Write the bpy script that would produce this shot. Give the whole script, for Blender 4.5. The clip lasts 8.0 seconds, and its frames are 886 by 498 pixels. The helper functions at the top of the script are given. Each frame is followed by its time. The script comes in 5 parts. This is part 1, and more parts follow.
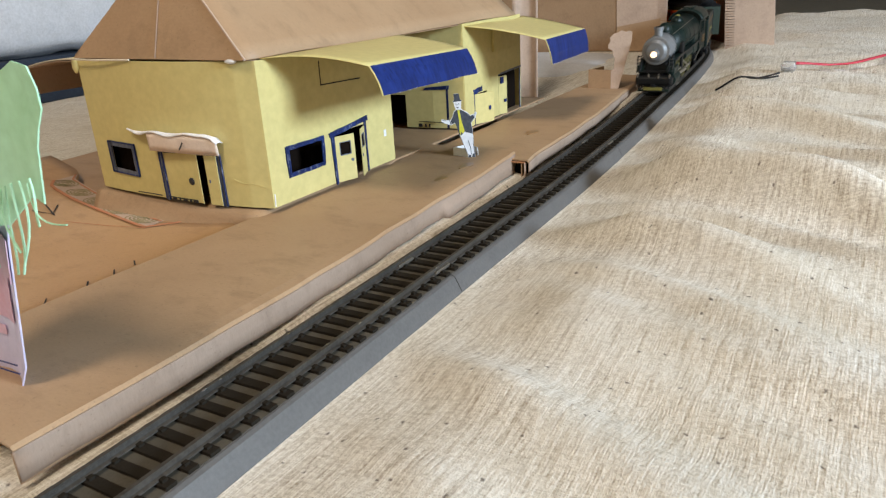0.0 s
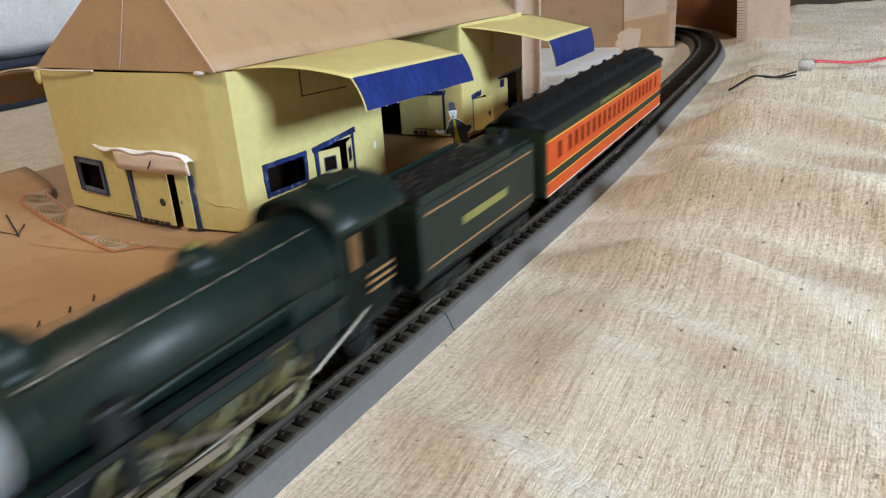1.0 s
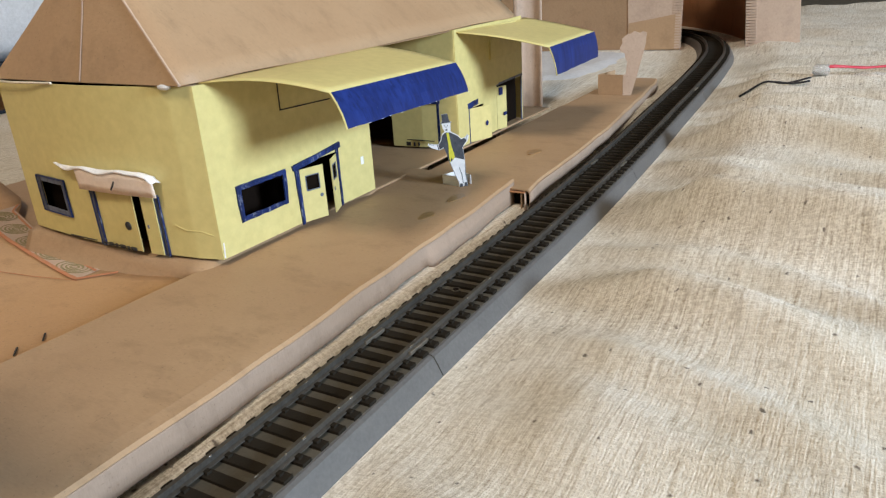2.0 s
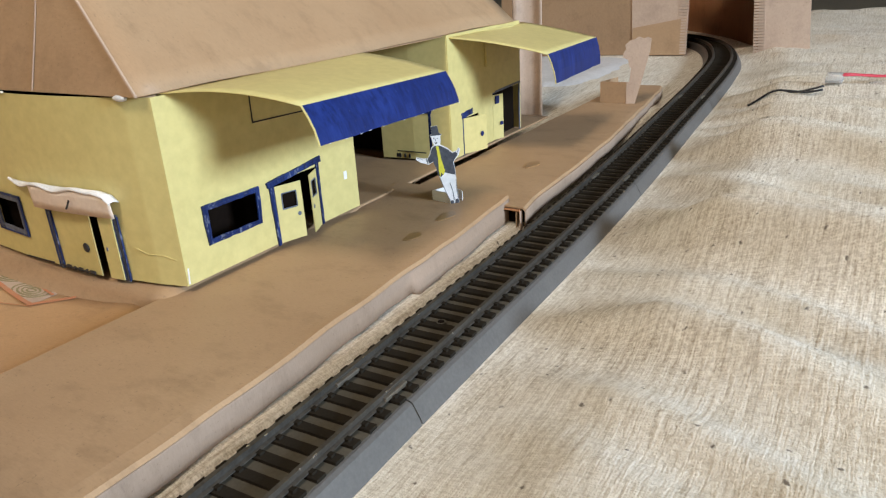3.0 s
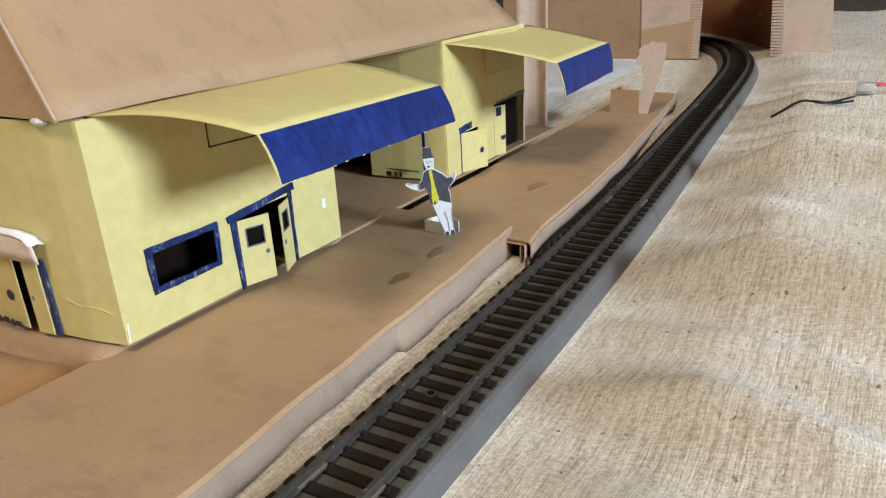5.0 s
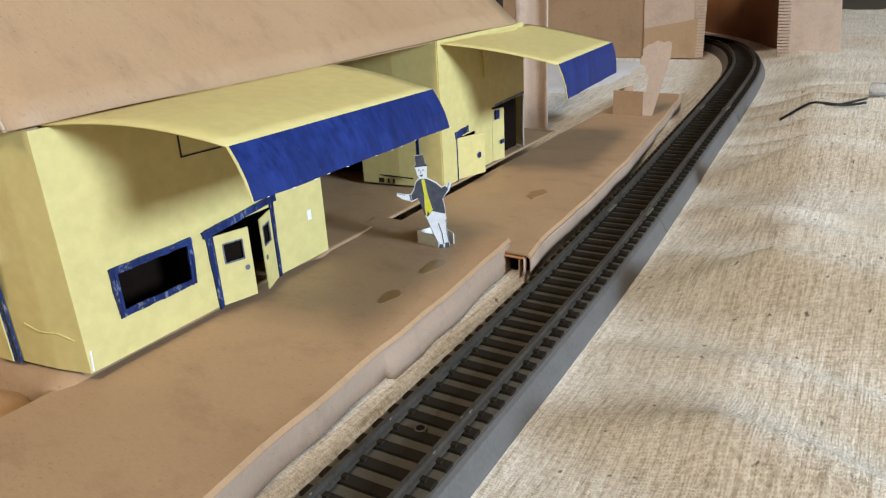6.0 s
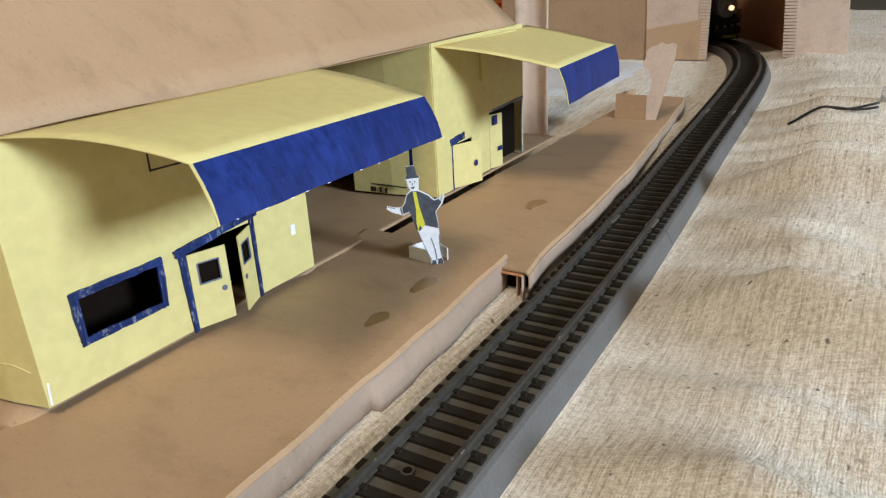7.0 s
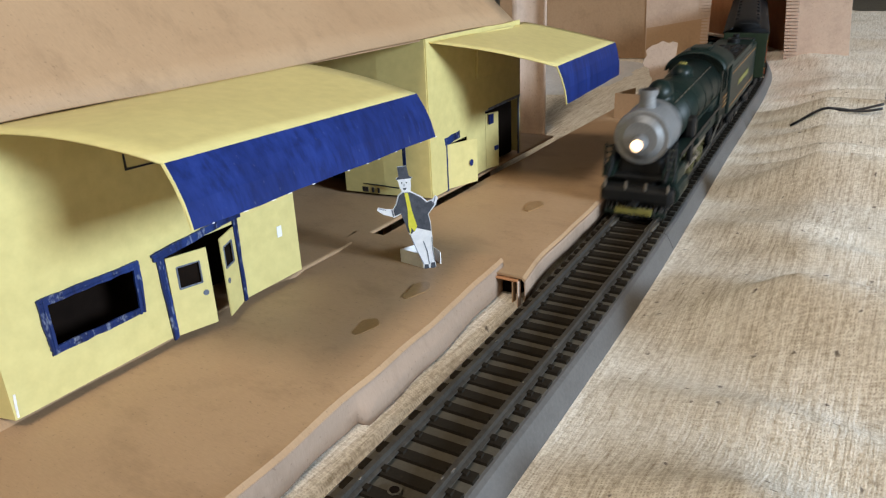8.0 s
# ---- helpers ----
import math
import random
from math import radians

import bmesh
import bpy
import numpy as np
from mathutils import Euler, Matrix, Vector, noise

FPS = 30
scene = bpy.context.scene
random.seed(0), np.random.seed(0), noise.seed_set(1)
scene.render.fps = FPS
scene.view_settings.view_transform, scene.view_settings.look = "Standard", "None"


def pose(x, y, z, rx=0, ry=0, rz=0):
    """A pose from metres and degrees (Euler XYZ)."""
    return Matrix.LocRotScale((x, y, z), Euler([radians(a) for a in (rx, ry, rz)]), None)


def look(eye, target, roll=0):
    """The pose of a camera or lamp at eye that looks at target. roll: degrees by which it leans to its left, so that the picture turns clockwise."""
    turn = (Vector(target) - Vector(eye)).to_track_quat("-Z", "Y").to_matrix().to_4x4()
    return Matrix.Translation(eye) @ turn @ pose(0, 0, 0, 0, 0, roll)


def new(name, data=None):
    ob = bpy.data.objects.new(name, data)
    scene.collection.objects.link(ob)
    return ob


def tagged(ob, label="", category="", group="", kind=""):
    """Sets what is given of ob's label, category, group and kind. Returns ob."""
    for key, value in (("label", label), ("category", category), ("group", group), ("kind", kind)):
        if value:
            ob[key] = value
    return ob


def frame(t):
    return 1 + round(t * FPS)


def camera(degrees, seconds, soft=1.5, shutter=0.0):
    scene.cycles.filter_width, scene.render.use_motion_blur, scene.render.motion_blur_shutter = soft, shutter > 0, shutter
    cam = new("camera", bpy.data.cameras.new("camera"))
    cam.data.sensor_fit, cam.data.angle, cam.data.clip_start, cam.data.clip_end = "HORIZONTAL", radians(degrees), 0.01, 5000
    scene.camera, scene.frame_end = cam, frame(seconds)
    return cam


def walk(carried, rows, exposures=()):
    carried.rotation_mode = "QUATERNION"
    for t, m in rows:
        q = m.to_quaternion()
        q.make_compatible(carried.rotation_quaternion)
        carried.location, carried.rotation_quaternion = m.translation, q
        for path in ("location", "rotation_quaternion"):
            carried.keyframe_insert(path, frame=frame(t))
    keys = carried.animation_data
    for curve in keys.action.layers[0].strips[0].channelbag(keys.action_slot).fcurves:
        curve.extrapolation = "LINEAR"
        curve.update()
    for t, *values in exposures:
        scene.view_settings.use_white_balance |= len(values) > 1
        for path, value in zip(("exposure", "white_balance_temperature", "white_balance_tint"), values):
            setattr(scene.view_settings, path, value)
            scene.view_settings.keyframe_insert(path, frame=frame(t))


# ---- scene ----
# Model railway beside a paper station, about 1 m of it in view. Lengths below are in K-millimetres (1.06 mm).
K = 0.00106
cam = camera(63.43, 8.0, soft=1.25, shutter=0.3)
PATH = [
    (0, (0.14929, -0.23688, 0.1136), (0.04045, -0.06271, 0.03475), -3.23),
    (0.5, (0.14348, -0.2213, 0.11548), (0.03401, -0.04812, 0.03531), -3.36),
    (1, (0.13849, -0.20715, 0.11696), (0.02836, -0.03485, 0.0358), -3.70),
    (1.5, (0.13231, -0.19355, 0.11764), (0.02186, -0.02162, 0.03615), -3.84),
    (3, (0.11991, -0.15627, 0.11625), (0.00839, 0.01547, 0.03582), -3.54),
    (3.5, (0.11345, -0.14413, 0.11592), (0.00207, 0.02758, 0.03523), -3.29),
    (4, (0.10772, -0.13383, 0.11607), (-0.00352, 0.03785, 0.03514), -3.11),
    (4.5, (0.10257, -0.12562, 0.1163), (-0.00857, 0.04607, 0.03521), -3.10),
    (6, (0.09094, -0.10088, 0.11504), (-0.02016, 0.07049, 0.03327), -3.12),
    (6.5, (0.0867, -0.09333, 0.11418), (-0.02449, 0.07799, 0.0324), -3.13),
    (7, (0.08403, -0.0853, 0.11447), (-0.02702, 0.08604, 0.03254), -3.04),
    (7.5, (0.08165, -0.07756, 0.11347), (-0.02903, 0.09394, 0.03139), -2.79),
    (8, (0.08003, -0.07676, 0.11249), (-0.03001, 0.095, 0.0301), -2.52),
]
walk(cam, [(t, look(Vector(e) * 1.06, Vector(a) * 1.06, r)) for t, e, a, r in PATH])

# ---- light: a warm ceiling panel overhead and a cool window behind and to the right ----
world = bpy.data.worlds.new("world")
scene.world = world
world.use_nodes = True
world.node_tree.nodes["Background"].inputs["Color"].default_value = (0.9, 0.95, 1.0, 1)
world.node_tree.nodes["Background"].inputs["Strength"].default_value = 0.3


def area(name, eye, target, sx, sy, watts, colour):
    lamp = bpy.data.lights.new(name, "AREA")
    lamp.shape, lamp.size, lamp.size_y, lamp.energy, lamp.color = "RECTANGLE", sx, sy, watts, colour
    ob = new(name, lamp)
    ob.matrix_world = look(eye, target)
    return ob


area("ceiling_lamp", (0.15, -1.4, 2.28), (0.15, -1.4, 0), 0.5, 0.7, 40, (1.0, 0.85, 0.675))
area("window_light", (1.78, -0.05, 0.58), (0, 0.02, 0.06), 0.45, 0.36, 51, (0.68, 0.835, 1.0))
scene.view_settings.exposure = 0.0


# ---- materials ----
def material(name, build, rough=0.6, metal=0.0, spec=0.4):
    m = bpy.data.materials.new(name)
    m.use_nodes = True
    t = m.node_tree
    b = t.nodes["Principled BSDF"]
    b.inputs["Roughness"].default_value, b.inputs["Metallic"].default_value = rough, metal
    b.inputs["Specular IOR Level"].default_value = spec
    build(t, b)
    return m


def coords(t, scale=(1, 1, 1)):
    c, mp = t.nodes.new("ShaderNodeTexCoord"), t.nodes.new("ShaderNodeMapping")
    mp.inputs["Scale"].default_value = scale
    t.links.new(c.outputs["Object"], mp.inputs["Vector"])
    return mp.outputs["Vector"]


def noise_tex(t, vec, scale, detail=4.0, rough=0.6):
    n = t.nodes.new("ShaderNodeTexNoise")
    n.inputs["Scale"].default_value, n.inputs["Detail"].default_value, n.inputs["Roughness"].default_value = scale, detail, rough
    t.links.new(vec, n.inputs["Vector"])
    return n.outputs["Fac"]


def ramp(t, fac, stops):
    r = t.nodes.new("ShaderNodeValToRGB")
    while len(r.color_ramp.elements) < len(stops):
        r.color_ramp.elements.new(0.5)
    for e, (p, c) in zip(r.color_ramp.elements, stops):
        e.position, e.color = p, (*c, 1)
    t.links.new(fac, r.inputs["Fac"])
    return r.outputs["Color"]


def mix(t, fac, a, b, mode="MIX"):
    m = t.nodes.new("ShaderNodeMix")
    m.data_type, m.blend_type = "RGBA", mode
    for value, socket in ((fac, m.inputs[0]), (a, m.inputs[6]), (b, m.inputs[7])):
        if isinstance(value, (int, float)):
            socket.default_value = value
        elif isinstance(value, tuple):
            socket.default_value = (*value, 1)
        else:
            t.links.new(value, socket)
    return m.outputs[2]


def bump(t, b, height, strength, distance):
    n = t.nodes.new("ShaderNodeBump")
    n.inputs["Strength"].default_value, n.inputs["Distance"].default_value = strength, distance
    t.links.new(height, n.inputs["Height"])
    t.links.new(n.outputs["Normal"], b.inputs["Normal"])


def plain(a, b_, scale=60, stretch=(1, 1, 1), depth=0.0002, power=0.3):
    """Two tones mottled coarsely and finely, with a fine relief."""
    def build(t, b):
        v = coords(t, stretch)
        coarse, fine = noise_tex(t, v, scale), noise_tex(t, v, scale * 9, 3)
        base = ramp(t, coarse, [(0.3, a), (0.7, b_)])
        t.links.new(mix(t, 0.35, base, ramp(t, fine, [(0.3, tuple(c * 0.82 for c in a)), (0.7, tuple(min(1, c * 1.12) for c in b_))])), b.inputs["Base Color"])
        bump(t, b, fine, power, depth)
    return build


def kraft(a, b_):
    """Brown board: faint flutes, fibres and blotches."""
    def build(t, b):
        v = coords(t)
        blotch = noise_tex(t, v, 14, 3)
        fibre = noise_tex(t, coords(t, (1, 5, 1)), 420, 4)
        fleck = noise_tex(t, v, 900, 2)
        c = ramp(t, blotch, [(0.3, a), (0.72, b_)])
        smudge = noise_tex(t, coords(t, (1, 1.8, 1)), 48, 5, 0.7)
        c = mix(t, ramp(t, smudge, [(0.52, (0, 0, 0)), (0.72, (0.62, 0.62, 0.62))]), c, tuple(x * 0.72 for x in a))
        c = mix(t, 0.16, c, ramp(t, fibre, [(0.35, tuple(x * 0.8 for x in a)), (0.65, tuple(min(1, x * 1.15) for x in b_))]))
        c = mix(t, ramp(t, fleck, [(0.64, (0, 0, 0)), (0.74, (0.45, 0.45, 0.45))]), c, (0.16, 0.1, 0.06))
        t.links.new(c, b.inputs["Base Color"])
        bump(t, b, mix(t, 0.25, smudge, fibre), 0.3, 0.0009)
    return build


def marker(a, b_, bare=0.12, gap=0.68):
    """Felt-pen strokes: streaks along one way."""
    def build(t, b):
        streak = noise_tex(t, coords(t, (330, 330, 22)), 1.3, 3, 0.6)
        wash = noise_tex(t, coords(t, (60, 60, 25)), 1.0, 2, 0.5)
        c = ramp(t, streak, [(0.3, a), (0.5, b_), (0.74, tuple(x * 1.3 + 0.004 for x in b_))])
        c = mix(t, ramp(t, wash, [(0.4, (0, 0, 0)), (0.65, (0.5, 0.5, 0.5))]), c, a)
        fleck = noise_tex(t, coords(t, (1, 1, 0.35)), 640, 2, 0.7)
        c = mix(t, ramp(t, fleck, [(gap, (0, 0, 0)), (gap + 0.1, (bare, bare, bare))]), c, (0.42, 0.46, 0.55))
        t.links.new(c, b.inputs["Base Color"])
    return build


def weave(t, b):
    """Coarse linen: crossing threads, slubs, yellowish mottling and dark specks."""
    v = coords(t)
    warp, weft = noise_tex(t, coords(t, (12, 0.7, 1)), 75, 4, 0.7), noise_tex(t, coords(t, (1.2, 10, 1)), 120, 4, 0.7)
    wave = []
    for axis in ("X", "Y"):
        w = t.nodes.new("ShaderNodeTexWave")
        w.wave_type, w.bands_direction = "BANDS", axis
        w.inputs["Scale"].default_value, w.inputs["Distortion"].default_value = 350, 6.0
        w.inputs["Detail"].default_value, w.inputs["Detail Scale"].default_value = 3.0, 0.8
        t.links.new(v, w.inputs["Vector"])
        wave.append(w.outputs["Fac"])
    pits = mix(t, 1.0, wave[0], wave[1], "MULTIPLY")
    slub = mix(t, 0.24, warp, weft)
    stain, patch = noise_tex(t, v, 11, 4), noise_tex(t, v, 30, 4)
    c = ramp(t, slub, [(0.36, (0.39, 0.325, 0.24)), (0.48, (0.75, 0.69, 0.59)), (0.58, (0.95, 0.915, 0.84))])
    fine = noise_tex(t, v, 700, 3, 0.7)
    c = mix(t, 0.34, c, ramp(t, fine, [(0.38, (0.25, 0.2, 0.145)), (0.58, (0.94, 0.91, 0.845))]))
    gaps = mix(t, 1.0, ramp(t, pits, [(0.3, (0, 0, 0)), (0.85, (0.62, 0.62, 0.62))]), ramp(t, noise_tex(t, coords(t, (5, 1, 1)), 70, 5, 0.75), [(0.36, (0.1, 0.1, 0.1)), (0.6, (1, 1, 1))]), "MULTIPLY")
    c = mix(t, gaps, c, (0.33, 0.27, 0.19))
    c = mix(t, ramp(t, stain, [(0.42, (0, 0, 0)), (0.66, (0.4, 0.4, 0.4))]), c, (0.57, 0.50, 0.38))
    c = mix(t, ramp(t, patch, [(0.5, (0, 0, 0)), (0.7, (0.3, 0.3, 0.3))]), c, (0.82, 0.80, 0.75))
    vor = t.nodes.new("ShaderNodeTexVoronoi")
    vor.voronoi_dimensions = "2D"
    vor.inputs["Scale"].default_value = 74
    warped = t.nodes.new("ShaderNodeVectorMath")
    warped.operation = "MULTIPLY_ADD"
    wn = t.nodes.new("ShaderNodeTexNoise")
    wn.inputs["Scale"].default_value = 420
    t.links.new(v, wn.inputs["Vector"])
    t.links.new(wn.outputs["Color"], warped.inputs[0])
    warped.inputs[1].default_value = (0.003, 0.003, 0)
    t.links.new(v, warped.inputs[2])
    t.links.new(warped.outputs["Vector"], vor.inputs["Vector"])
    spot = ramp(t, vor.outputs["Distance"], [(0.02, (1, 1, 1)), (0.058, (0, 0, 0))])
    some = ramp(t, vor.outputs["Color"], [(0.44, (0, 0, 0)), (0.5, (0.85, 0.85, 0.85))])
    c = mix(t, mix(t, 1.0, spot, some, "MULTIPLY"), c, (0.11, 0.09, 0.075))
    t.links.new(c, b.inputs["Base Color"])
    bump(t, b, mix(t, 0.05, mix(t, 0.55, slub, fine), ramp(t, pits, [(0.2, (1, 1, 1)), (0.7, (0, 0, 0))])), 0.85, 0.0009)


KRAFT = material("kraft_board", kraft((0.378, 0.24, 0.137), (0.442, 0.295, 0.175)), 0.55)
KRAFT_YARD = material("tawny_kraft_paper", kraft((0.46, 0.27, 0.13), (0.54, 0.33, 0.175)), 0.55)
KRAFT_PALE = material("pale_kraft_board", kraft((0.46, 0.335, 0.255), (0.535, 0.405, 0.315)), 0.6)
KRAFT_DARK = material("reddish_kraft_board", kraft((0.47, 0.22, 0.10), (0.54, 0.27, 0.135)), 0.6)
YELLOW = material("yellow_paper", plain((0.615, 0.525, 0.215), (0.64, 0.55, 0.235), 25, depth=0.0001, power=0.06), 0.45)
BLUE = material("blue_marker", marker((0.007, 0.015, 0.085), (0.011, 0.027, 0.15)), 0.5, spec=0.25)
PEN_BLUE = material("dark_blue_pen", marker((0.003, 0.007, 0.04), (0.009, 0.028, 0.13), 0.34, 0.58), 0.5, spec=0.3)
GREYBLUE = material("grey_blue_marker", marker((0.03, 0.035, 0.06), (0.13, 0.15, 0.2)), 0.5)
INK = material("black_ink", plain((0.012, 0.011, 0.012), (0.03, 0.028, 0.03), 200), 0.6)
PENCIL = material("green_pencil", plain((0.20, 0.17, 0.08), (0.33, 0.27, 0.14), 300), 0.8)
ORANGE_PENCIL = material("orange_pencil", plain((0.52, 0.17, 0.07), (0.50, 0.25, 0.14), 200), 0.8)
# near-black that paints the shade inside openings, panes and hollows
DARK = material("shade_in_openings", plain((0.006, 0.004, 0.003), (0.011, 0.007, 0.005), 40), 0.9, spec=0.05)
WHITE = material("white_paper", plain((0.78, 0.78, 0.80), (0.86, 0.85, 0.86), 60), 0.5)
# greyed copy of the kraft: cool light on the front flaps painted in
FLAP = material("kraft_light_shade_tint", kraft((0.335, 0.235, 0.168), (0.4, 0.29, 0.218)), 0.65, spec=0.25)
# kraft taken darker so that its colour holds the tunnel side board's shade
SHADED_BOARD = material("shaded_brown_board", kraft((0.27, 0.165, 0.09), (0.33, 0.21, 0.12)), 0.6)
# box brown darkened in its colour, as if shaded from above
SHADED_BOX = material("shaded_brown_box", kraft((0.13, 0.075, 0.035), (0.18, 0.11, 0.055)), 0.7)
PALE_PAPER = material("cream_paper", plain((0.66, 0.60, 0.48), (0.72, 0.66, 0.54), 60), 0.6)
PINKISH = material("pinkish_paper", plain((0.76, 0.63, 0.54), (0.80, 0.69, 0.60), 60), 0.55)
CLAY = material("white_putty", plain((0.72, 0.74, 0.78), (0.8, 0.81, 0.84), 150, depth=0.001), 0.5)
STAIN = material("glue_stain", plain((0.25, 0.145, 0.06), (0.32, 0.19, 0.085), 120), 0.3)
LINEN = material("coarse_linen", weave, 0.9, spec=0.15)
WHITE_CLOTH = material("white_cloth", plain((0.52, 0.52, 0.53), (0.64, 0.64, 0.66), 40, depth=0.002), 0.9)
NAVY = material("navy_cloth", plain((0.015, 0.022, 0.04), (0.03, 0.045, 0.07), 120), 0.85)
BOARDS = material("dark_floor", plain((0.085, 0.074, 0.054), (0.15, 0.132, 0.098), 6, (1, 9, 1), 0.002), 0.6)
WALLPAINT = material("room_paint", plain((0.34, 0.31, 0.27), (0.40, 0.36, 0.31), 3), 0.9)
ROADBED = material("grey_roadbed", plain((0.1, 0.097, 0.095), (0.128, 0.124, 0.121), 90, depth=0.0003), 0.45)
# dusty roadbed top, also darkened for the shade between the sleepers
BALLAST = material("dusty_shaded_roadbed_top", plain((0.068, 0.058, 0.042), (0.098, 0.085, 0.064), 120, depth=0.0003), 0.6)
TIE = material("black_sleeper", plain((0.014, 0.011, 0.008), (0.024, 0.019, 0.013), 160), 0.8, spec=0.12)
RAIL = material("dull_rail", plain((0.06, 0.052, 0.044), (0.14, 0.125, 0.108), 90, (1, 1, 1)), 0.5, 0.6)
GREEN = material("dark_green_paint", plain((0.005, 0.0125, 0.0105), (0.0085, 0.019, 0.0155), 60), 0.42, spec=0.3)
BLACK = material("black_plastic", plain((0.004, 0.0045, 0.005), (0.009, 0.0095, 0.01), 80), 0.5, spec=0.3)
ROOFBLACK = material("black_coach_roof", plain((0.004, 0.0045, 0.0055), (0.008, 0.0085, 0.0095), 40), 0.62, spec=0.16)
SILVER = material("silver_grey_paint", plain((0.15, 0.155, 0.16), (0.27, 0.275, 0.28), 150, depth=0.0003), 0.45, 0.25)
COACH_ORANGE = material("orange_paint", plain((0.47, 0.062, 0.011), (0.55, 0.078, 0.016), 40), 0.5, spec=0.15)
COACH_GREEN = material("coach_green_paint", plain((0.012, 0.021, 0.011), (0.019, 0.03, 0.017), 40), 0.5, spec=0.18)
GOLD = material("gold_lettering", plain((0.15, 0.14, 0.035), (0.24, 0.22, 0.06), 200), 0.5)
BRIGHT_GOLD = material("yellow_gold_stripe", plain((0.60, 0.26, 0.03), (0.68, 0.34, 0.05), 200), 0.5, spec=0.2)
COPPER = material("orange_gold_stripe", plain((0.20, 0.105, 0.04), (0.27, 0.15, 0.06), 200), 0.5)
CREAM = material("cream_stripe", plain((0.62, 0.45, 0.36), (0.7, 0.55, 0.46), 200), 0.5)
STEEL = material("worn_steel", plain((0.26, 0.23, 0.19), (0.40, 0.36, 0.30), 200), 0.38, 0.8)
BRIGHT_METAL = material("rubbed_bright_metal", plain((0.62, 0.6, 0.57), (0.75, 0.73, 0.7), 300), 0.25, 0.9)
BRASSY = material("tarnished_wheel", plain((0.075, 0.066, 0.024), (0.13, 0.115, 0.045), 120), 0.45, 0.3)
GREEN_TINT = material("green_paper", plain((0.40, 0.74, 0.45), (0.52, 0.82, 0.62), 20), 0.6)
LILAC = material("lilac_paper", plain((0.62, 0.62, 0.88), (0.72, 0.68, 0.88), 20), 0.6)
PINK = material("pink_crayon", plain((0.75, 0.42, 0.55), (0.72, 0.55, 0.7), 60), 0.7)
RED = material("red_insulation", plain((0.5, 0.03, 0.05), (0.6, 0.05, 0.08), 80), 0.4)
BLACK_WIRE = material("black_insulation", plain((0.012, 0.012, 0.014), (0.02, 0.02, 0.022), 80), 0.4)
YELLOW_PEN = material("yellow_crayon", plain((0.68, 0.62, 0.04), (0.75, 0.68, 0.08), 80), 0.6)
JACKET = material("charcoal_crayon", plain((0.035, 0.038, 0.05), (0.10, 0.105, 0.125), 400), 0.8)


def clear(t, b):
    b.inputs["Base Color"].default_value, b.inputs["Transmission Weight"].default_value = (0.9, 0.92, 0.94, 1), 0.75


PLASTIC = material("clear_plastic", clear, 0.25)


def glowing(t, b):
    b.inputs["Emission Color"].default_value, b.inputs["Emission Strength"].default_value = (1.0, 0.62, 0.30, 1), 2.6


LAMP = material("lit_headlamp", glowing)


def panel_glow(t, b):
    b.inputs["Emission Color"].default_value, b.inputs["Emission Strength"].default_value = (1.0, 0.93, 0.82, 1), 3.0


PANEL = material("lit_ceiling_panel", panel_glow)


# ---- builders ----
def thing(name, at, label, category, group="", kind=""):
    ob = new(name)
    ob.empty_display_size = 0.005
    ob.location = Vector(at) * K
    return tagged(ob, label, category, group, kind)


def origin(ob):
    o = Vector((0, 0, 0))
    while ob:
        o, ob = o + ob.location, ob.parent
    return o


def part(name, bm, mats, parent=None, label="", smooth=False):
    """Link a bmesh, given in world K-millimetres, as one mesh under its thing."""
    o = origin(parent)
    for v in bm.verts:
        v.co = v.co * K - o
    bmesh.ops.recalc_face_normals(bm, faces=bm.faces)
    me = bpy.data.meshes.new(name)
    for f in bm.faces:
        f.smooth = smooth
    bm.to_mesh(me)
    bm.free()
    for m in mats if isinstance(mats, (list, tuple)) else (mats,):
        me.materials.append(m)
    ob = new(name, me)
    ob.parent = parent
    if label:
        ob["label"] = label
    return ob


def whole(name, bm, mats, label, category, kind="", group="", smooth=False):
    return tagged(part(name, bm, mats, None, "", smooth), label, category, group, kind)


def box(x0, x1, y0, y1, z0, z1, bev=0.0, bm=None, mat=0):
    bm = bm or bmesh.new()
    r = bmesh.ops.create_cube(bm, size=1)
    for v in r["verts"]:
        v.co = Vector((x0 + (v.co.x + 0.5) * (x1 - x0), y0 + (v.co.y + 0.5) * (y1 - y0), z0 + (v.co.z + 0.5) * (z1 - z0)))
    faces = {f for v in r["verts"] for f in v.link_faces}
    for f in faces:
        f.material_index = mat
    if bev:
        bmesh.ops.bevel(bm, geom=list({e for f in faces for e in f.edges}), offset=bev, segments=2, affect="EDGES", profile=0.5)
    return bm


def tube(a, b, r0, r1=None, seg=24, bm=None, mat=0, bev=0.0):
    """A cylinder or cone from a to b."""
    bm = bm or bmesh.new()
    a, b = Vector(a), Vector(b)
    r = bmesh.ops.create_cone(bm, cap_ends=True, segments=seg, radius1=r0, radius2=r0 if r1 is None else r1, depth=(b - a).length)
    q = (b - a).to_track_quat("Z", "Y").to_matrix().to_4x4()
    bmesh.ops.transform(bm, matrix=Matrix.Translation((a + b) / 2) @ q, verts=r["verts"])
    faces = {f for v in r["verts"] for f in v.link_faces}
    for f in faces:
        f.material_index = mat
    if bev:
        caps = [e for f in faces if len(f.verts) == seg for e in f.edges]
        bmesh.ops.bevel(bm, geom=list(set(caps)), offset=bev, segments=2, affect="EDGES", profile=0.5)
    return bm


